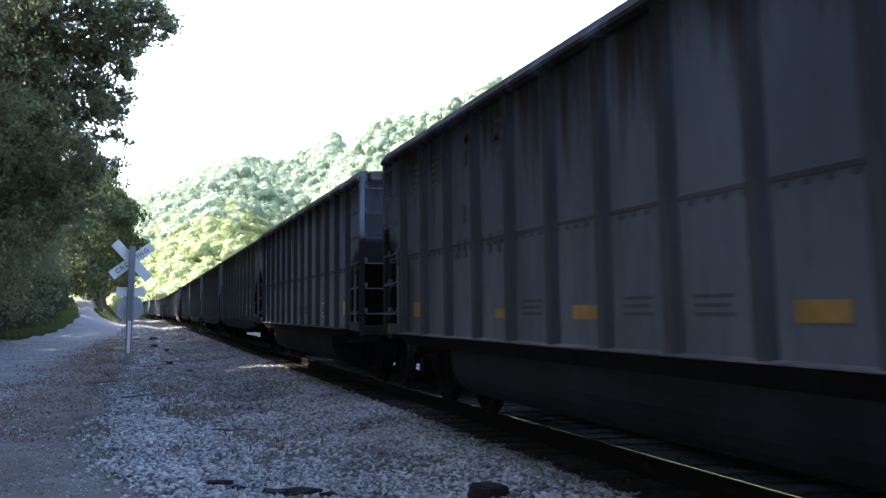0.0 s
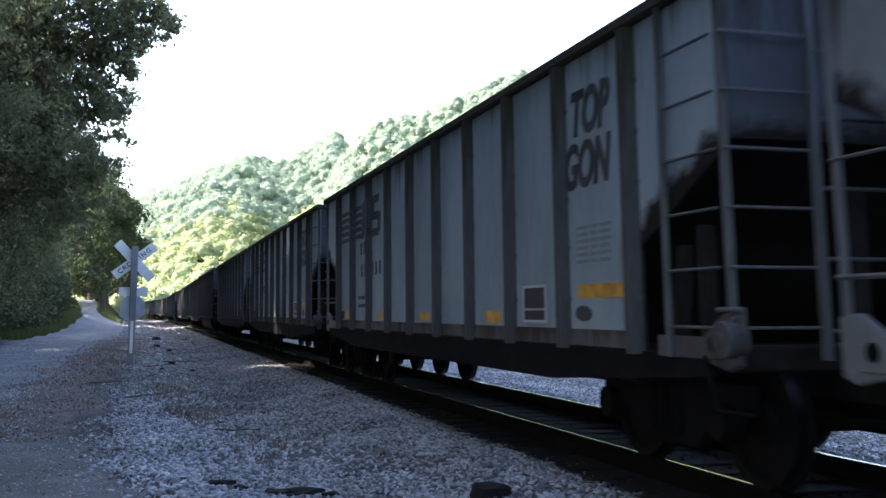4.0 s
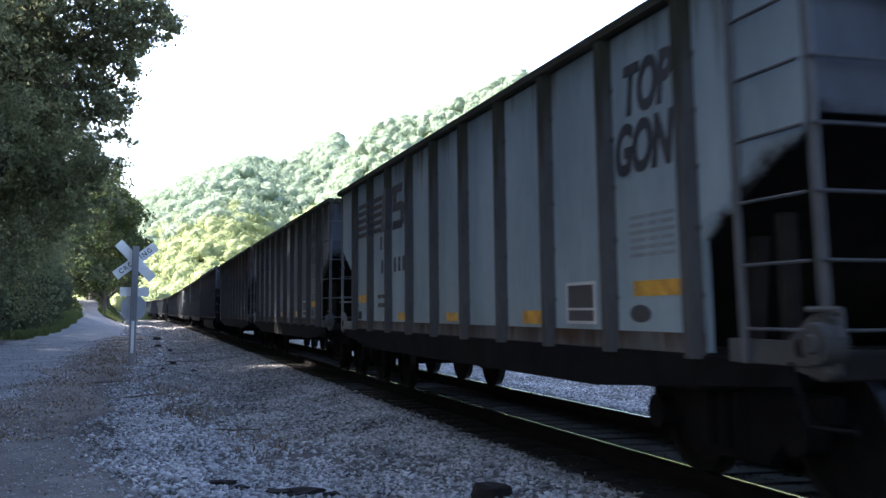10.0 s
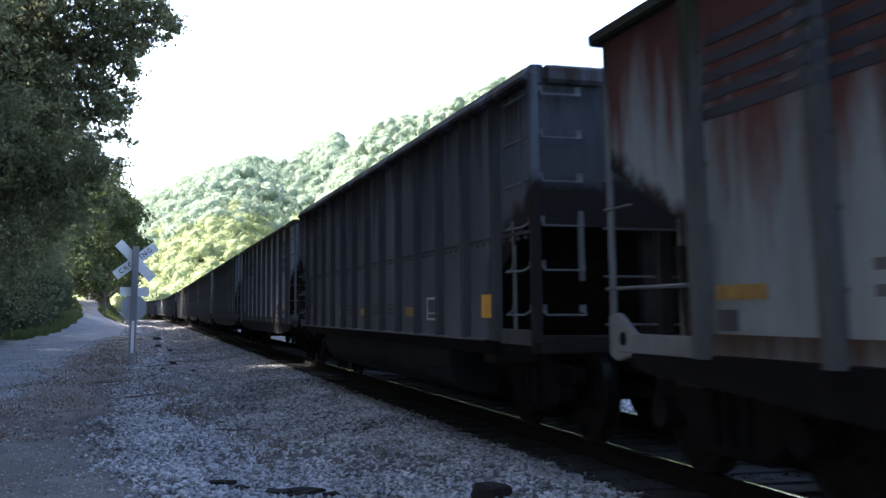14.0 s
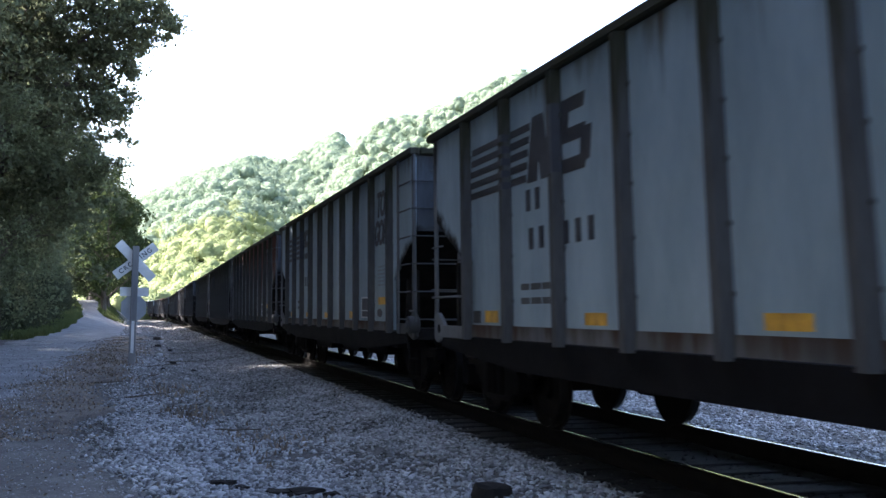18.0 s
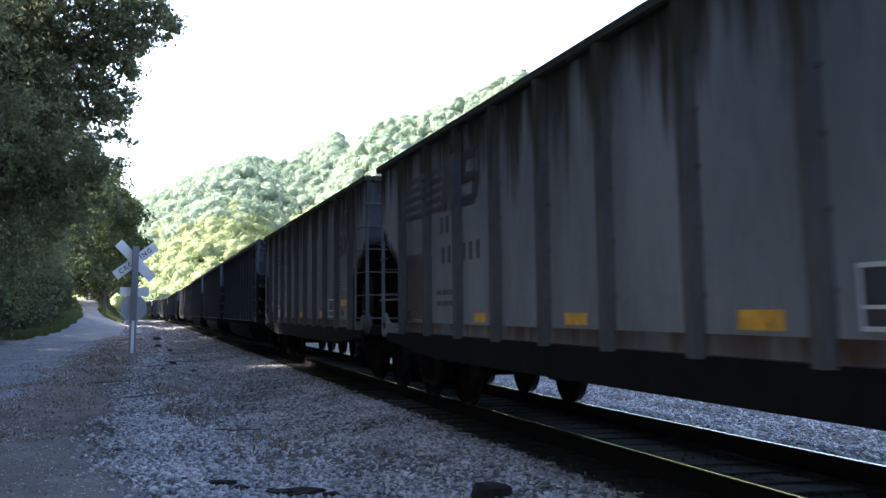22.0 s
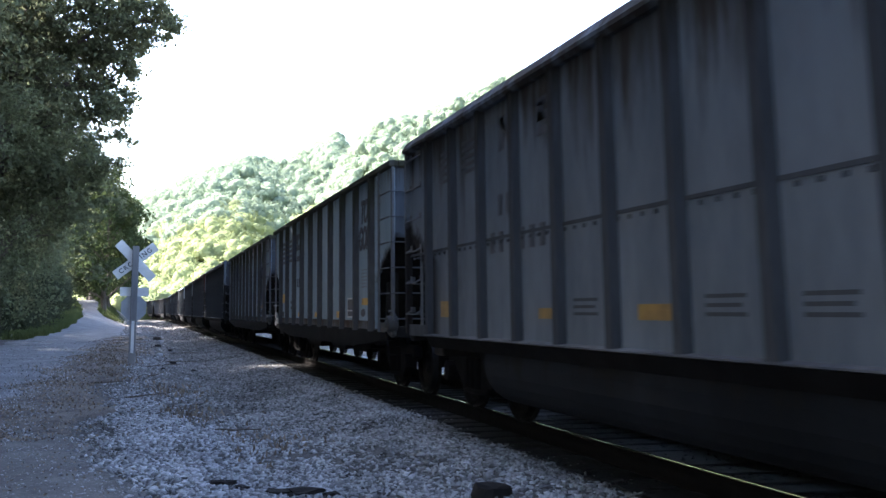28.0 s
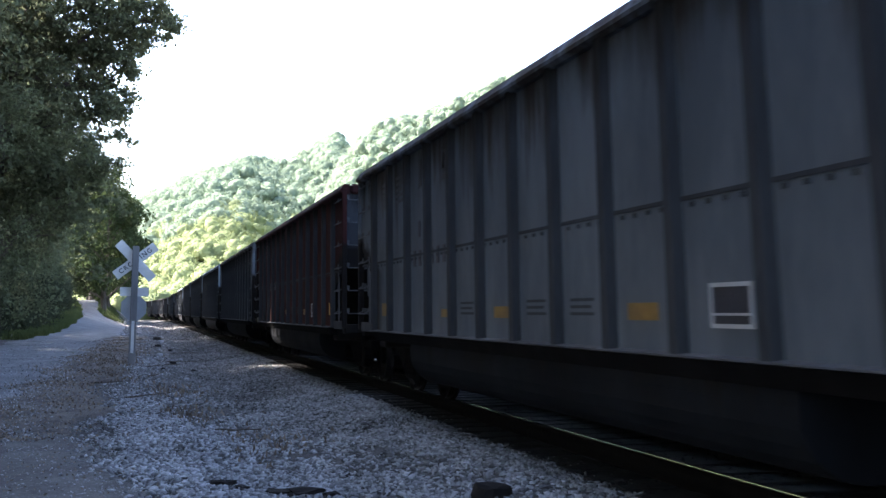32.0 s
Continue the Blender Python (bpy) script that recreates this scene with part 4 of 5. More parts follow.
def tub_car():
    """A smooth-topped gondola car with a belly between its trucks."""
    W, H, LOW, TOP = 1.66, 7.17, 0.95, 3.43
    car = tagged(new("gondola_car"), "slate-grey high-sided coal gondola car rolling on the track", "railway car", "cars of the train")
    car["paint"] = "grey_car"
    wall, x = M["grey_car"], -W
    for sx in (-1, 1):
        a, b = sorted((sx * W, sx * (W - 0.035)))
        part("side_sheet", prism(bmesh.new(), side_outline(H, LOW, TOP - 0.06, 1.88, 1.02, 0.95), a, b), wall, car)
        part("top_chord", prism(bmesh.new(), [(sx * (W + a), TOP + b) for a, b in ((-0.09, -0.17), (0.05, -0.17), (0.09, -0.14), (0.09, -0.105), (0.015, 0.0), (-0.09, 0.0))], -H - 0.02, H + 0.02, "y"), wall, car)
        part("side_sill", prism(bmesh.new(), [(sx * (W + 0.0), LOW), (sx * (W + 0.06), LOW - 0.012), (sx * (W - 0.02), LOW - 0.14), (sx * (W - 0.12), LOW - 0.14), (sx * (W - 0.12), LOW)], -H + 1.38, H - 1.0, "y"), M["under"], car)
        # lip in a paler paint, standing for the light along its edge
        part("sill_lip", prism(bmesh.new(), [(sx * W, LOW + 0.02), (sx * (W + 0.085), LOW + 0.008), (sx * (W + 0.085), LOW - 0.004), (sx * W, LOW + 0.004)], -H + 1.38, H - 1.0, "y"), M["ladder"], car, "worn lip of the sill, painted paler for the light it catches")
        bm = box(bmesh.new(), sx * W - 0.008, sx * W + 0.008, -H + 0.1, H - 0.1, 1.93, 1.96)
        for k in range(70):
            box(bm, sx * W - 0.012, sx * W + 0.012, -H + 0.25 + 0.2 * k, -H + 0.29 + 0.2 * k, 1.885, 1.915)
        part("weld_seam", bm, M["tub_rib"], car, "riveted seam")
        rib = None
        for k in range(13):
            y = H - 1.08 - 1.02 * k
            if rib is None:
                bm = prism(bmesh.new(), [(-0.08, 0), (0.08, 0), (0.055, 0.07), (-0.055, 0.07)], LOW, TOP - 0.15, "z")
                bm.transform(Matrix(((0, sx, 0, 0), (1, 0, 0, 0), (0, 0, 1, 0), (0, 0, 0, 1))))
                bmesh.ops.recalc_face_normals(bm, faces=bm.faces)
                rib = part("rib", bm, M["tub_rib"], car, at=(sx * W, y, 0))
            else:
                again("rib", rib, (sx * W, y, 0), car)
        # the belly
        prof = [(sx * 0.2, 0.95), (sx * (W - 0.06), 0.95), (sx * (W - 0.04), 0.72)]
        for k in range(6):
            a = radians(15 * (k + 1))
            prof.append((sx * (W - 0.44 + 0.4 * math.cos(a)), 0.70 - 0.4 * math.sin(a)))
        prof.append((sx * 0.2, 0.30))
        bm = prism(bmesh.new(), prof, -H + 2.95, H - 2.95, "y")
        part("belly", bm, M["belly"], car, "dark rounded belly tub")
    part("end_chord", box(bmesh.new(), -W + 0.091, W - 0.091, -H - 0.07, -H + 0.07, TOP - 0.17, TOP), wall, car, bevel=0.035)
    part("end_chord", box(bmesh.new(), -W + 0.091, W - 0.091, H - 0.07, H + 0.07, TOP - 0.17, TOP), wall, car, bevel=0.035)
    car_ends(car, W, H, TOP - 0.06, 0.95, wall, M["inner"], False)
    grab_irons(car, W, H, TOP, M["ladder"])
    part("floor_sheet", box(bmesh.new(), -W + 0.06, W - 0.06, -H + 1.8, H - 1.8, 0.86, 0.93), M["inner"], car)
    part("centre_sill", box(bmesh.new(), -0.17, 0.17, -H, H, 0.5, 0.86), M["under"], car)
    truck(car, H - 0.80)
    truck(car, -H + 1.82)
    for d, hgt, wid in ((1.5, 0.18, 0.38), (4.63, 0.09, 0.48), (6.54, 0.11, 0.50), (9.5, 0.12, 0.45), (12.77, 0.23, 0.45)):
        part("yellow_stripe", box(bmesh.new(), x - 0.006, x, H - d - wid, H - d, 1.17, 1.17 + hgt), M["yellow" if hgt > 0.2 else "dim_yellow"], car, "yellow reflective marking")
    bm = bmesh.new()
    for a, b, c, d in ((10.64, 11.10, 1.13, 1.155), (10.64, 11.10, 1.375, 1.40), (10.64, 10.665, 1.155, 1.375), (11.075, 11.10, 1.155, 1.375), (10.665, 11.075, 1.205, 1.22)):
        box(bm, x - 0.012, x, H - b, H - a, c, d)
    part("placard_frame", bm, M["print"], car, "white frame of a small data panel")
    part("placard", box(bmesh.new(), x - 0.006, x, H - 11.08, H - 10.66, 1.15, 1.38), M["black"], car)
    for y0, y1 in ((2.15, 1.55), (3.1, 2.4)):
        bm = bmesh.new()
        skew_bar(bm, x, H - y0, H - y1, 2.70, 2.74)
        stripe = part("logo_stripe", bm, M["black"], car, "dark emblem stripe")
        for k in range(1, 5):
            again("logo_stripe", stripe, (0, 0, 0.08 * k), car)
    bm = bmesh.new()
    skew_bar(bm, x, H - 3.78, H - 3.64, 2.78, 3.1, 0.05)
    skew_bar(bm, x, H - 4.1, H - 3.96, 2.78, 3.1, 0.05)
    prism(bm, [(H - 3.66, 3.1), (H - 3.8, 3.1), (H - 4.08, 2.78), (H - 3.94, 2.78)], x - 0.006, x)
    part("logo_letter", bm, M["black"], car, "dark slanted emblem shape")
    bm = bmesh.new()
    for z in (2.76, 2.89, 3.02):
        skew_bar(bm, x, H - 5.05, H - 4.7, z, z + 0.075, 0.02)
    skew_bar(bm, x, H - 4.82, H - 4.7, 2.89, 3.06, 0.03)
    skew_bar(bm, x, H - 5.08, H - 4.96, 2.78, 2.95, 0.03)
    part("logo_letter", bm, M["black"], car, "dark slanted emblem shape")
    decal_bars(car, x, H, 3.4, 3.65)
    bm = bmesh.new()
    for d in (7.45, 8.45, 5.4):
        for k in range(3):
            skew_bar(bm, x, H - d - 0.46 + 0.05 * (k % 2), H - d, 1.2 + 0.055 * k, 1.225 + 0.055 * k, 0, 0.003)
    tagged(part("small_print", bm, M["tub_print"], car, "lines of small unreadable print"), kind="stuff")
    return car


# where each car's far corner is at the start, in metres down the line, its kind and paint
SPEED, GAIN = 10.525, 0.00697


def gone(t):
    """How far the train has rolled by t seconds: it slowly gathers speed."""
    return SPEED * t + GAIN * t * t


TRAIN = [(14.33, "t", "grey_car"), (30.40, "t", "pale_car"), (47.0, "h", "dull_car"), (62.58, "h", "light_car"), (78.15, "h", "light_car"), (93.69, "h", "streak_car"),
         (108.93, "t", "dark_car"), (124.86, "s", "light_car"), (140.64, "h", "dull_car"), (156.27, "h", "rust_car"), (171.7, "t", "grey_car"), (188.28, "h", "streak_car"),
         (204.28, "h", "light_car"), (219.32, "s", "light_car"), (235.0, "h", "rust_car"), (250.48, "h", "dull_car"), (266.16, "h", "dull_car"), (281.45, "t", "grey_car"),
         (297.43, "t", "grey_car"), (313.41, "t", "mid_car"), (329.03, "s", "light_car"), (344.94, "h", "streak_car"), (360.3, "t", "mid_car"), (376.1, "t", "maroon_car")]
far_mix = random.Random(4)
while len(TRAIN) < 41:
    TRAIN.append((TRAIN[-1][0] + 15.7, far_mix.choice("tth"), far_mix.choice(("grey_car", "dark_car", "dull_car", "light_car", "grey_car"))))
PAINT_WORDS = {"streak_car": "silver-grey, lightly rust-streaked", "pale_car": "pale slate-grey", "light_car": "silver-grey", "dull_car": "dull soot-stained grey", "rust_car": "rust-streaked grey", "grey_car": "slate-grey", "mid_car": "weathered slate-grey", "dark_car": "charcoal", "maroon_car": "oxide-red"}
CARS = []


def build_train():
    first = {"h": hopper_car(7.25, 1.35, 1.32, 1.015), "s": hopper_car(6.97, 1.33, 1.253, 0.977), "t": tub_car()}
    used = set()
    for start, kind, paint in TRAIN:
        car = first[kind] if kind not in used else copy_thing(first[kind], pose(0, 0, 0))
        used.add(kind)
        CARS.append((car, start, {"h": 7.25, "s": 6.97, "t": 7.17}[kind], paint))
    for car, start, half, paint in CARS:
        what = "ribbed coal hopper car with sloped ends" if half != 7.17 else "high-sided coal gondola car with a rounded belly"
        tagged(car, PAINT_WORDS[paint] + " " + what)
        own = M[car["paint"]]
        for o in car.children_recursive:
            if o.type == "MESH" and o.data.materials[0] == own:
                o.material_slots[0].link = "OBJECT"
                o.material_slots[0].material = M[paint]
        # most of the hoppers have no bays below their sills
        if half != 7.17 and CARS.index((car, start, half, paint)) not in (4, 13, 20):
            for o in [c for c in car.children if c.name.startswith("hopper_bay")]:
                bpy.data.objects.remove(o)
        k = CARS.index((car, start, half, paint))
        own_marks = {7: [(1.52, 2.36, 1.38, 1.50, "yellow")], 11: [(1.52, 2.40, 1.38, 1.50, "yellow")], 4: [(1.92, 2.30, 1.16, 1.36, "yellow")], 9: [(1.5, 2.05, 1.3, 1.39, "dim_yellow")],
                     20: [(1.5, 1.95, 1.46, 1.68, "yellow")], 15: [(1.47, 2.55, 1.13, 1.98, "black")], 16: [(1.46, 2.1, 1.40, 1.49, "dim_yellow")]}
        for d0, d1, z0, z1, m in own_marks.get(k, ()):
            if m != "black":
                old = min((c for c in car.children if c.name.startswith("yellow_stripe")), key=lambda c: -max(v.co.y for v in c.data.vertices))
                bpy.data.objects.remove(old)
            bm = box(bmesh.new(), -1.537, -1.531, half - d1, half - d0, z0, z1)
            part("yellow_stripe" if m != "black" else "paint_patch", bm, M[m], car, "yellow reflective marking" if m != "black" else "black painted-over patch")
        if k == 17:
            for o in car.children:
                if o.name.startswith("logo"):
                    o.material_slots[0].link = "OBJECT"
                    o.material_slots[0].material = M["print"]
        x, y, a = on_track(start - half - (0.02 if half == 7.17 else 0.2))
        car.matrix_basis = pose(x, y, 0, 0, 0, a)


def ribbon(pts, x, wide, mat, car, label):
    """A sprayed line along a car's side: points are (metres from the rear, height)."""
    bm = bmesh.new()
    P = [Vector((0, -d, z)) for d, z in pts]
    left, right = [], []
    for k, p in enumerate(P):
        t = (P[min(k + 1, len(P) - 1)] - P[max(k - 1, 0)]).normalized()
        nrm = Vector((0, -t.z * 1.25, t.y * 0.55)) * wide * (0.8 + 0.2 * math.sin(k * 1.7))
        left.append(bm.verts.new(p + nrm)), right.append(bm.verts.new(p - nrm))
    for k in range(len(P) - 1):
        bm.faces.new((left[k], left[k + 1], right[k + 1], right[k]))
    bmesh.ops.solidify(bm, geom=bm.faces[:], thickness=0.003)
    part("sprayed_line", bm, mat, car, label, at=(x - 0.005, 7.25, 0))


def arc(cx, cz, rx, rz, a0, a1, n=14):
    return [(cx + rx * math.cos(radians(a0 + (a1 - a0) * k / n)), cz + rz * math.sin(radians(a0 + (a1 - a0) * k / n))) for k in range(n + 1)]


def graffiti():
    car = CARS[4][0]
    say = "loose dark grey spray-painted scrawl"
    for pts in (arc(5.85, 1.55, 0.26, 0.26, 200, -20) + [(6.02, 1.62), (5.75, 1.62), (5.7, 1.2), (6.25, 1.28)], arc(6.15, 1.62, 0.24, 0.22, 180, 0) + [(6.32, 1.4), (6.05, 1.3)],
                [(6.85, 1.12), (6.9, 1.5), (6.98, 1.78), (7.15, 1.86), (7.32, 1.8), (7.5, 1.45), (7.65, 1.12)], [(7.0, 1.25), (7.4, 1.32)],
                [(8.12, 1.4), (8.1, 1.7)] + arc(8.5, 1.66, 0.4, 0.26, 180, 20) + [(8.92, 1.5), (8.9, 1.2)], [(8.6, 1.2), (8.62, 1.38), (8.72, 1.28), (8.85, 1.4)],
                [(9.5, 1.7), (10.0, 1.75), (9.75, 1.5), (10.05, 1.45), (9.7, 1.3), (9.95, 1.25), (10.4, 1.12)], [(9.45, 1.55), (9.6, 1.72), (9.7, 1.55)], [(10.2, 1.7), (10.35, 1.45), (10.5, 1.75)]):
        ribbon([(d - 0.3 if d > 6.8 else 6.02 + (d - 5.97) * 1.5, z) for d, z in pts], -1.53, 0.034, M["spray"], car, say)
    car = CARS[14][0]
    for pts in (arc(9.6, 1.45, 0.12, 0.3, 90, 290), arc(9.95, 1.4, 0.16, 0.16, 0, 330), [(10.2, 1.7), (10.3, 1.2)], [(10.45, 1.65), (10.25, 1.45), (10.5, 1.3)]):
        ribbon(pts, -1.53, 0.025, M["pale_spray"], car, "faint pale spray-painted scrawl")
    car = CARS[16][0]
    for pts in ([(9.1, 1.9), (9.1, 1.6)], [(9.1, 1.45), (9.1, 1.3)], [(10.6, 1.8), (10.7, 1.3)]):
        ribbon(pts, -1.53, 0.04, M["spray"], car, "dark drip stain")


    # a painted-over patch and runs of dark paint
    blot = [(12.25, 3.0), (12.6, 2.9), (12.3, 2.72), (12.68, 2.62), (12.35, 2.45), (12.65, 2.36), (12.45, 2.2)]
    ribbon(blot, -1.535, 0.13, M["black"], CARS[9][0], "dark blotch of paint over the lettering")
    for d, z in ((12.12, 1.5), (12.3, 1.36), (12.52, 1.44), (12.68, 1.62)):
        ribbon([(d, 2.75), (d + 0.01, (z + 2.75) / 2), (d + 0.02, z)], -1.535, 0.04, M["spray"], CARS[21][0], "run of dark paint below the lettering")


build_train()
graffiti()


# ---- crossing sign ----
def crossing_sign(x, y, lean):
    z = float(ground_z(np.array(x), np.array(y)))
    s = tagged(new("crossing_sign"), "railroad crossing sign of two crossed white boards on a post", "road sign")
    s.matrix_basis = pose(x, y, z, 0, lean, 0)
    part("post", box(bmesh.new(), -0.085, 0.085, -0.06, 0.06, -0.3, 3.1), M["post"], s, "weathered grey wooden post", bevel=0.012)
    part("reflective_strip", box(bmesh.new(), -0.038, 0.038, -0.066, -0.062, 0.33, 1.16), M["white"], s, "white reflective strip")
    for turn, words, yy in ((39, "CROSSING", 0.085), (-46, "", 0.070)):
        b = part("board", box(bmesh.new(), -0.64, 0.64, -0.006, 0.006, -0.125, 0.125), M["white"], s, at=(0.0, yy, 2.72), bevel=0.003)
        b.rotation_euler = (0, radians(-turn), 0)
        if words:
            me = text_mesh(words, 0.155, M["black"], 0, 0.002, 1.28, 0.01)
            me.transform(Matrix.Rotation(radians(90), 4, "Z"))
            me.transform(Matrix.Diagonal((1.12, 1, 1.1, 1)))
            t = new("lettering", me)
            t.parent, t.location = b, (0, -0.01, 0)
            tagged(t, "black capitals reading CROSSING")
        bolt = part("bolt", rod(bmesh.new(), (0.02, -0.02, 0), (0.02, 0.02, 0), 0.018), M["under"], b)
    part("plate", box(bmesh.new(), -0.36, 0.36, 0.07, 0.078, 1.80, 2.03), M["white"], s, "small blank white plate", bevel=0.002)
    out = [(0.36 * math.cos(radians(22.5 + 45 * k)) * 0.95, 1.50 + 0.36 * math.sin(radians(22.5 + 45 * k))) for k in range(8)]
    part("octagon_plate", prism(bmesh.new(), out, 0.075, 0.08, "y"), M["tin"], s, "bare back of an octagonal sign")
    part("bracket", box(bmesh.new(), -0.16, 0.16, 0.062, 0.074, 1.06, 1.13), M["tin"], s)
    return s


crossing_sign(-0.30, 28.5, 1.3)


# ---- woods ----
def tree_meshes(seed, height, spread, bare=0.3, clumps=64, per=900, size=0.065):
    """A trunk with limbs and the crown's leaves."""
    r = np.random.default_rng(seed)
    bm = bmesh.new()
    base = height * 0.022
    pts = [Vector((0, 0, -0.3))]
    for k in range(1, 7):
        pts.append(Vector((r.normal(0, 0.02) * height, r.normal(0, 0.02) * height, height * 0.85 * k / 6)))
    for k in range(6):
        rod(bm, pts[k], pts[k + 1], base * (1 - k / 7.5), 8)
    cs, rs = [], []
    for k in range(clumps):
        f = bare + (1 - bare) * (k + r.uniform(0, 1)) / clumps
        wide = spread * (0.45 + 0.75 * math.sin(math.pi * min(1, (f - bare) / (1 - bare) * 0.86 + 0.12)))
        a, reach = r.uniform(0, 6.28), wide * math.sqrt(r.uniform(0.08, 1))
        c = Vector((math.cos(a) * reach, math.sin(a) * reach, height * f))
        cs.append(c)
        rs.append(spread * r.uniform(0.2, 0.36))
        root = pts[min(5, int(f * 6))].lerp(pts[min(6, int(f * 6) + 1)], 0.2) - Vector((0, 0, height * 0.07))
        if k % 2 == 0:
            rod(bm, root, c, base * 0.28 * (1.1 - f), 5)
    v, f = leaf_cloud(np.array(cs), np.array(rs), per, size, seed + 1)
    return bm, v, f


TREE_KINDS = []
for k, (hh, sp) in enumerate(((21, 5.2), (18, 4.6), (24, 5.6), (15, 4.2))):
    bm, v, f = tree_meshes(20 + k, hh, sp, 0.16 if k != 2 else 0.28)
    TREE_KINDS.append((mesh_of(bm, "trunk", M["bark"]), mesh_np("crown", v, f, M["leaf"])))
# trees deep in the wood and far down the line
for k, (hh, sp) in enumerate(((22, 5.2), (17, 4.6))):
    bm, v, f = tree_meshes(30 + k, hh, sp, 0.16, per=130, size=0.26)
    TREE_KINDS.append((mesh_of(bm, "trunk", M["bark"]), mesh_np("crown", v, f, M["leaf"])))


def tree(kind, x, y, turn=0, scale=1.0, sunny=False, lean=0):
    t = tagged(new("tree"), "tall broadleaf tree with a dense dark green crown by the lane", "tree", "trees along the lane")
    t.matrix_basis = pose(x, y, float(ground_z(np.array(float(x)), np.array(float(y)))), 0, lean, turn) @ Matrix.Scale(scale, 4)
    for name, me in zip(("trunk", "crown"), TREE_KINDS[kind]):
        o = new(name, me)
        o.parent = t
        if sunny and name == "crown":
            o.material_slots[0].link = "OBJECT"
            o.material_slots[0].material = M["leaf_sun"]
    return t


def tree_rows():
    r = random.Random(11)
    # off the lane's left edge, thinning where the sun comes through to the lane and to the line
    # most of these rows stand out of view and are added to cast shade
    for x0, y0, y1, step in ((-10.6, 2, 40, 6.2), (-17, -5, 124, 6.2), (-24, -8, 124, 6.5), (-31, 0, 124, 7.5)):
        y = y0
        while y < y1:
            kind = r.choice((0, 2, 1)) if x0 > -12 and y > 24 else 4
            thin = y > 44 and x0 < -12
            if not (thin and (x0 < -20 or y > 110)):
                tree(kind, x0 + r.uniform(-0.8, 0.8), y + r.uniform(-0.8, 0.8), r.uniform(0, 360), r.uniform(1.0, 1.2) * (0.87 if thin else 1.25 if y > 10 else 1))
            y += step
    # first two: out of view, added to keep sun flecks off the cars
    for k, x, y, a, c in ((4, -13.8, 22.5, 40, 1.25), (4, -13.5, 29.5, 140, 1.2), (3, -9.6, 41.5, 100, 1.0), (0, -11, 55, 150, 1.3), (1, -10.2, 62, 210, 1.25), (2, -11, 70, 10, 1.1), (3, -10.6, 78, 70, 1.4), (0, -11.5, 87, 130, 1.1), (1, -11.5, 97, 190, 1.0)):
        tree(k, x, y, a, c)
    for k, x, y, a, c in ((2, -13.5, 131, 250, 1.0), (0, -9.5, 134, 310, 0.9), (3, -4.1, 118, 20, 0.8), (1, -4.2, 131, 95, 0.8), (0, -5.5, 143, 95, 0.8), (2, -10, 150, 95, 0.9), (3, -5.5, 152, 15, 0.9), (1, -15, 146, 15, 1.0)):
        tree(4 + k % 2, x, y, a, c, True)
    # unseen trees added behind the camera to dim light on the cars' ends
    for x, y, a in ((-7, -34, 10), (0, -38, 50), (14, -32, 90), (22, -27, 130), (-14, -29, 170)):
        tree(4, x, y, a, 1.05)
    for k in range(14):
        y = 158 + 6.5 * k
        if 178 < y < 192:
            continue
        tree(r.choice((4, 5)), -5.5 - float(bend(np.array(y))) - r.uniform(0, 2), y, r.uniform(0, 360), r.uniform(0.7, 0.9), True)


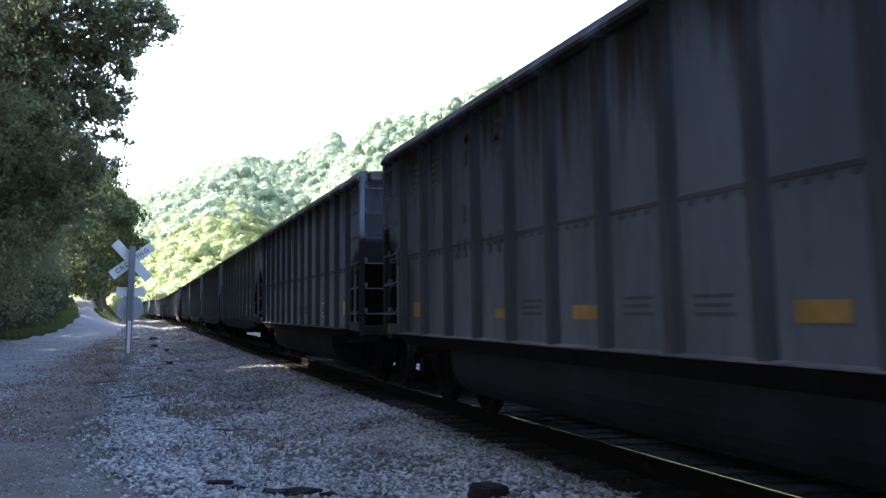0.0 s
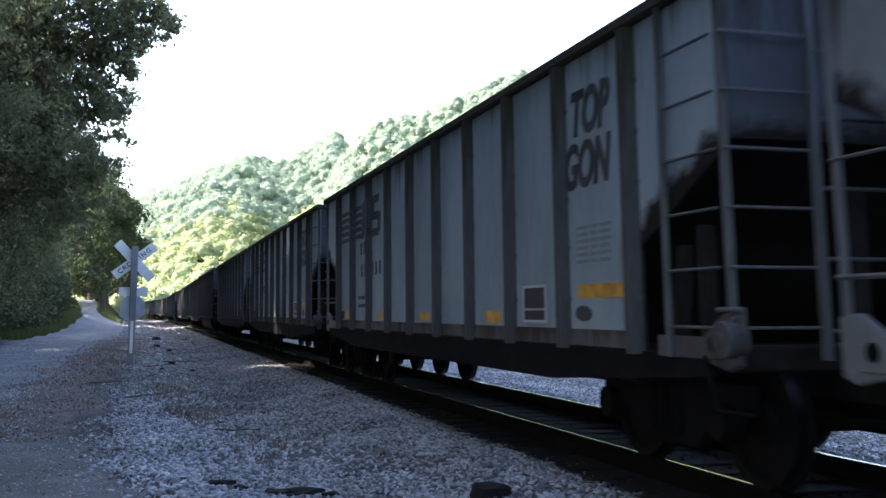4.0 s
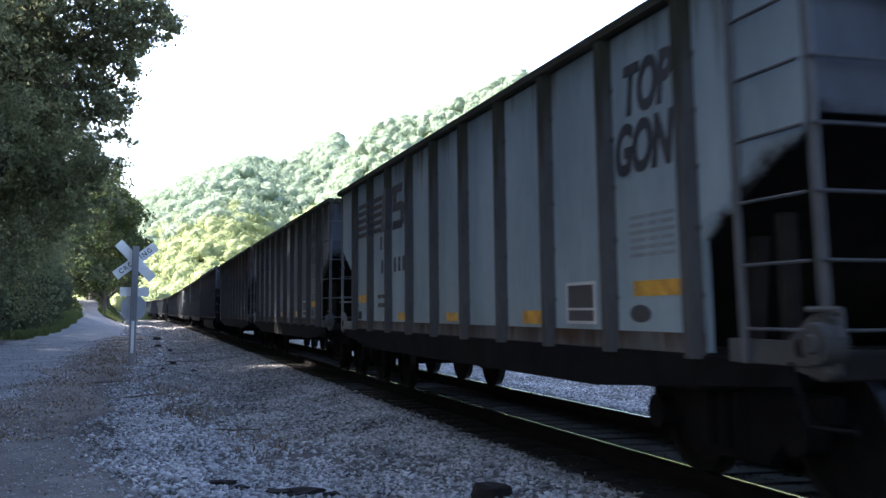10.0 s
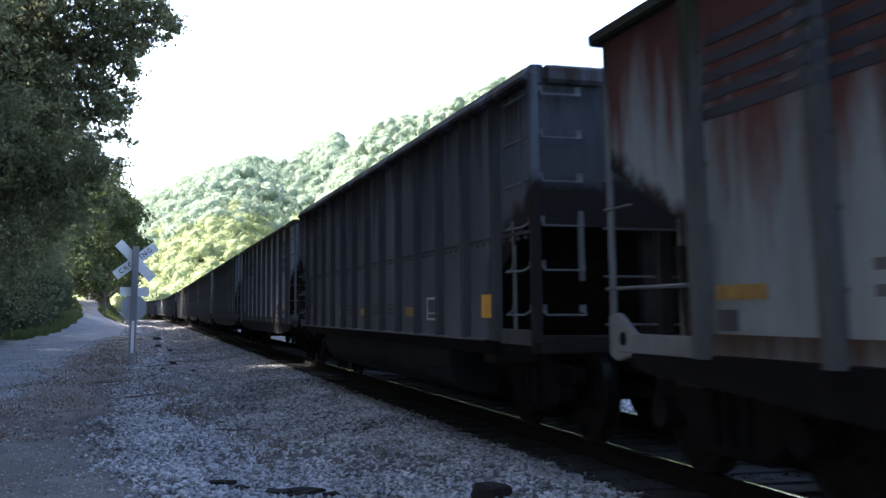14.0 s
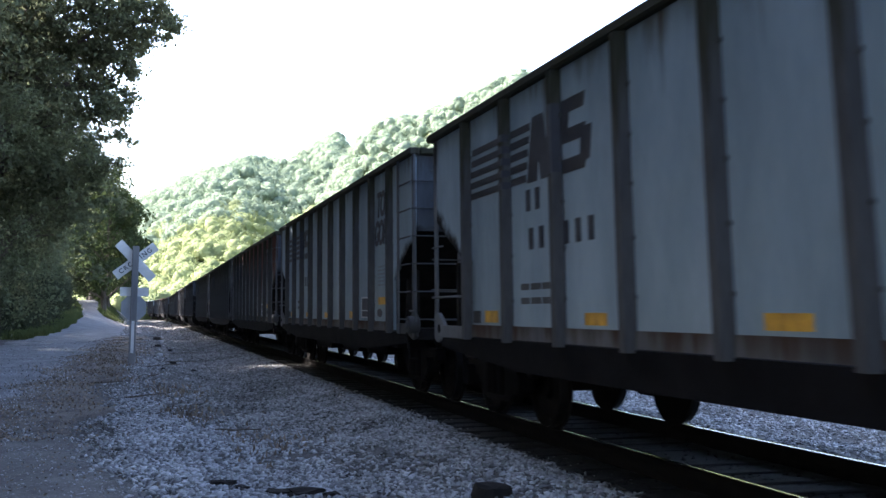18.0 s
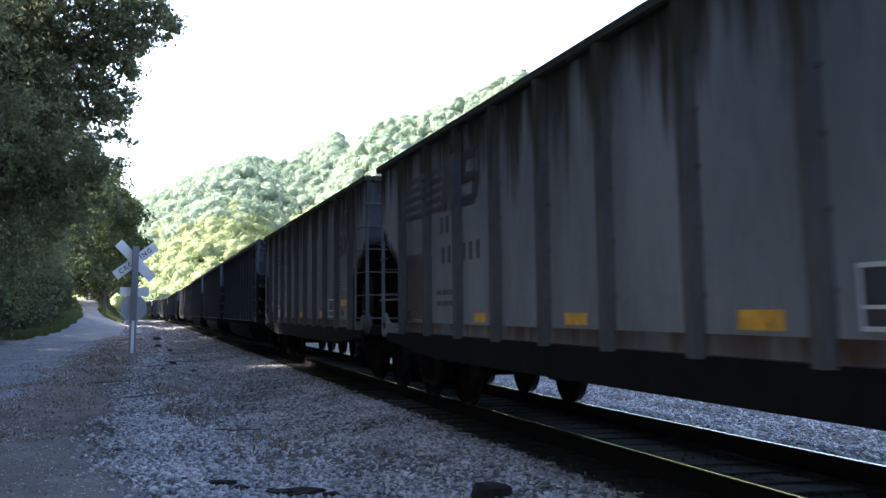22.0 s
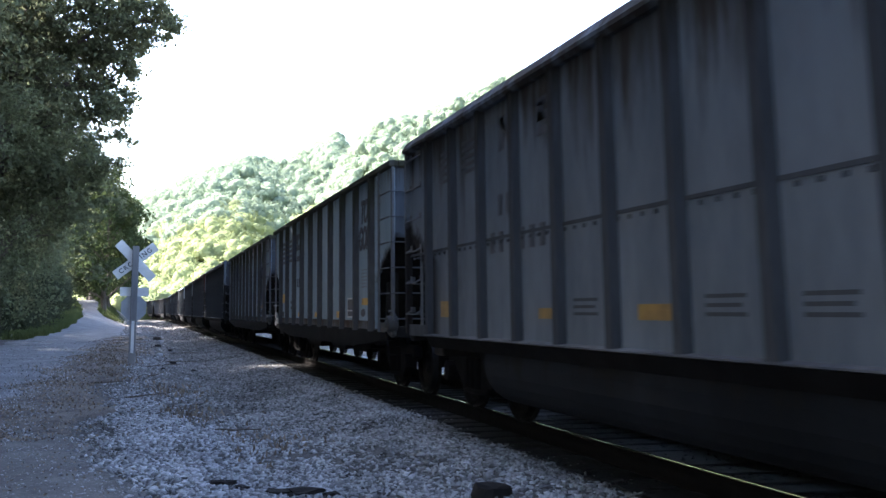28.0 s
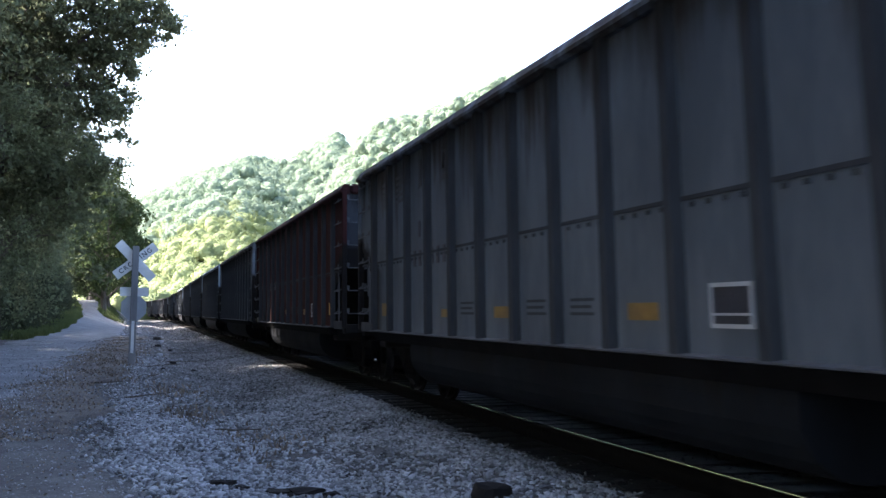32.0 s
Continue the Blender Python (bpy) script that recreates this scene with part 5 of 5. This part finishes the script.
def big_tree(x, y):
    """The tree whose limbs reach out over the lane."""
    r = np.random.default_rng(5)
    t = tagged(new("tree"), "large old broadleaf tree with limbs reaching over the lane", "tree", "trees along the lane")
    t.matrix_basis = pose(x, y, float(ground_z(np.array(float(x)), np.array(float(y)))))
    bm = bmesh.new()
    stem = [Vector((0, 0, -0.3)), Vector((0.1, 0, 3)), Vector((0.3, -0.1, 6.5)), Vector((0.9, 0, 10)), Vector((1.4, 0.2, 13.5)), Vector((1.6, 0, 18)), Vector((1.8, 0, 22))]
    for k in range(6):
        rod(bm, stem[k], stem[k + 1], 0.42 * (1 - k / 7), 9)
    cs, rs, tw = [], [], []
    for cx, cz, rx, rz, n in ((0, 3.5, 3.4, 3.2, 34), (0.5, 9, 4.8, 4.0, 70), (2.6, 10, 3.0, 3.6, 44), (1.0, 15, 5.2, 4.5, 70), (4.6, 13.9, 2.6, 1.7, 40), (6.5, 14.3, 1.25, 1.1, 14), (4.4, 17, 3.2, 2.6, 26), (1, 21, 4, 2.5, 20), (3.6, 6.8, 1.9, 1.7, 18), (4.3, 11.3, 1.5, 1.6, 24), (1.6, 5, 3.2, 2.6, 30)):
        for k in range(n if cx < 2 else int(n * 1.05)):
            d = r.normal(size=3)
            d *= r.uniform(0.3, 1) / np.linalg.norm(d)
            cs.append((cx + d[0] * rx, d[1] * rx * 0.8, cz + d[2] * rz))
            rs.append(r.uniform(0.4, 1.0) * (1.1 if cx < 2 else 0.62))
        # twigs that stand out of the mass
        for k in range(int(n * (0.8 if cx < 2 else 2.2))):
            d = r.normal(size=3)
            d *= r.uniform(0.85, 1.25) / np.linalg.norm(d)
            tw.append((cx + d[0] * rx, d[1] * rx * 0.8, cz + d[2] * rz))
        root = min(stem, key=lambda p: abs(p.z - cz + 2.5))
        tip = Vector((cx, 0, cz))
        mid = root.lerp(tip, 0.5) + Vector((0, 0, 0.5))
        rod(bm, root, mid, 0.16, 7)
        rod(bm, mid, tip, 0.09, 6)
        for k in range(5):
            rod(bm, mid.lerp(tip, 0.2 * k + 0.1), Vector(cs[-1 - k]), 0.035, 5)
    part("trunk", bm, M["bark"], t)
    cs, rs = np.array(cs), np.array(rs)
    deep = cs[:, 0] < 2.6
    v, f = leaf_cloud(cs[deep], rs[deep], 330, 0.085, 6, 0.85, 0.9, (0.1, 1.6))
    v2, f2 = leaf_cloud(cs[~deep], rs[~deep], 75, 0.10, 7, 0.7, 1.0, (0.1, 1.7))
    v, f = np.concatenate([v, v2]), np.concatenate([f, f2 + len(v)])
    v2, f2 = leaf_cloud(np.array(tw), r.uniform(0.2, 0.55, len(tw)), 70, 0.10, 8, 0.6, 1.0, (0.1, 1.5))
    v, f = np.concatenate([v, v2]), np.concatenate([f, f2 + len(v)])
    o = new("crown", mesh_np("crown", v, f, M["leaf"]))
    o.parent = t


tree_rows()
big_tree(-6.6, 48)


def understory():
    """Bushes that close the wood's edge."""
    r = np.random.default_rng(77)
    n = 420
    y = r.uniform(34, 128, n)
    x = road_left(y) - 1.0 - r.uniform(0.0, 3.4, n)
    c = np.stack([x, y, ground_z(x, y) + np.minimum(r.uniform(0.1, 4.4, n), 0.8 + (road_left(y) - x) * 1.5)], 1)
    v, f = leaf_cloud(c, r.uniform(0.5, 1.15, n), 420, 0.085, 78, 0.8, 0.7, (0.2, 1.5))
    tagged(new("undergrowth", mesh_np("undergrowth", v, f, M["bush"])), "dense undergrowth along the lane, its leaves darkened for shade", "bushes", kind="stuff")


understory()


# ---- hills ----
def azimuth(x, y):
    return np.degrees(np.arctan2(x, y))


def far_hill(x, y):
    a, d = azimuth(x, y), np.hypot(x, y)
    crest = np.interp(a, [-30, -6, -0.5, 2.1, 5.4, 7.2, 9.9, 10.8, 14, 19, 40], [58, 72, 84, 96, 113, 114, 139, 126, 118, 105, 90])
    rise = smooth(330, 820, d + 40 * np.sin(a * 0.5))
    return -6 + crest * rise ** 0.9 + 5 * wave(x, y, 0.02, 21) * rise


def near_hill(x, y):
    a, d = azimuth(x, y), np.hypot(x, y)
    crest = np.interp(a, [-2, 3, 6, 9, 10.5, 12, 15, 20, 30, 50, 90], [0, 12, 28, 52, 78, 95, 105, 129, 110, 40, 12])
    rise = smooth(240, 560, d)
    return -6 + crest * rise + 3 * wave(x, y, 0.03, 22) * rise


def hill_mesh(name, height, a0, a1, d0, d1, label):
    an, dn = np.radians(np.linspace(a0, a1, 90)), np.linspace(d0, d1, 60)
    ga, gd = np.meshgrid(an, dn)
    x, y = gd * np.sin(ga), gd * np.cos(ga)
    v = np.stack([x.ravel(), y.ravel(), height(x, y).ravel()], 1)
    i = (np.arange(59)[:, None] * 90 + np.arange(89)[None, :]).ravel()
    tagged(new(name, mesh_np(name, v, np.stack([i, i + 90, i + 91, i + 1], 1), M["floor"], True)), label, "hill", kind="structure")


hill_mesh("hillside_1", far_hill, -45, 45, 250, 1300, "distant wooded hillside")
hill_mesh("hillside_2", near_hill, -3, 100, 230, 900, "wooded spur of the hill")


def woodland(name, height, count, a0, a1, d0, d1, seed, mat, tall=(6, 11), per=150, leaf=0.7, label=""):
    """Crowns of a far wood, leaf by leaf, in one sheet."""
    r = np.random.default_rng(seed)
    a = np.radians(r.uniform(a0, a1, count))
    d = np.sqrt(r.uniform(d0 ** 2, d1 ** 2, count))
    x, y = d * np.sin(a), d * np.cos(a)
    rad = r.uniform(*tall, count) * 0.5
    z = height(x, y) + rad * r.uniform(0.5, 1.3, count)
    # each crown: a lumpy body of foliage and loose sprays of leaves all over it
    bm = bmesh.new()
    bmesh.ops.create_icosphere(bm, subdivisions=2, radius=0.8)
    base, faces = np.array([v.co[:] for v in bm.verts]), np.array([[v.index for v in f.verts] for f in bm.faces])
    bm.free()
    tagged(scatter(name, x, y, rad, z, mat, base, faces, (0.85, 1.0), seed + 2, 0.07, smooth=True), label, "trees", kind="stuff")
    n = count * per
    own = np.repeat(np.arange(count), per)
    d = r.normal(size=(n, 3))
    d[:, 2] = np.abs(d[:, 2]) * 0.9 - 0.25
    d /= np.linalg.norm(d, axis=1)[:, None]
    ph = r.uniform(0, 6.28, (count, 3))[own]
    bumps = np.sin(d[:, 0] * 5 + ph[:, 0]) * np.sin(d[:, 1] * 5 + ph[:, 1]) + np.sin(d[:, 2] * 6 + ph[:, 2])
    pos = np.stack([x, y, z], 1)[own] + d * (rad[own] * (0.93 + 0.15 * bumps + r.normal(0, 0.08, n)))[:, None]
    nrm = d + r.normal(0, 0.3, (n, 3))
    nrm /= np.linalg.norm(nrm, axis=1)[:, None]
    t = np.cross(nrm, r.normal(size=(n, 3)))
    t /= np.linalg.norm(t, axis=1)[:, None] + 1e-9
    w = np.cross(nrm, t)
    k = (leaf * r.uniform(0.6, 1.5, n))[:, None]
    v = np.stack([pos - t * k, pos - w * k * 0.6, pos + t * k, pos + w * k * 0.6], 1)
    tagged(new(name + "_sprays", mesh_np(name, v.reshape(-1, 3), np.arange(n * 4).reshape(n, 4), mat)), label, "trees", kind="stuff")


woodland("far_wood", far_hill, 2500, -6, 17, 500, 840, 31, M["wood"], (6, 11.5), 200, 0.5, "green woodland covering a far hill, its leaves paled for haze")
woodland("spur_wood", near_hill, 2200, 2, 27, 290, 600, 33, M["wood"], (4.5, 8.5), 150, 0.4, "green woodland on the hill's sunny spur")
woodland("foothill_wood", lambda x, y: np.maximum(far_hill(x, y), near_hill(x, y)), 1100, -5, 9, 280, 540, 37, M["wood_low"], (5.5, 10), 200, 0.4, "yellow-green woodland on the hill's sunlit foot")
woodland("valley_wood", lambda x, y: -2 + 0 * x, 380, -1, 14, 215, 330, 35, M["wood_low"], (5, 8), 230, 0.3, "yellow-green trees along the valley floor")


# ---- what moves ----
def motions():
    for car, start, half, paint in CARS:
        rows = []
        for k in range(33):
            x, y, a = on_track(start - gone(k) - half - (0.02 if half == 7.17 else 0.2))
            rows.append((k, pose(x, y, 0, 0, 0, a)))
        walk(car, rows)
    # every axle turns alike: the first two are keyed, the rest share their turning
    turned = {}
    for car, start, half, paint in CARS:
        for t in car.children:
            for w in t.children:
                if not w.name.startswith("wheelset"):
                    continue
                key = w.location.y > 0
                if key not in turned:
                    at = w.location.copy()
                    walk(w, [(k / FPS, pose(at.x, at.y, at.z, math.degrees(gone(k / FPS) / 0.457), 0, 0)) for k in range(32 * FPS + 1)])
                    turned[key] = w.animation_data
                else:
                    w.rotation_mode = "QUATERNION"
                    keys = w.animation_data_create()
                    keys.action, keys.action_slot = turned[key].action, turned[key].action_slot


motions()
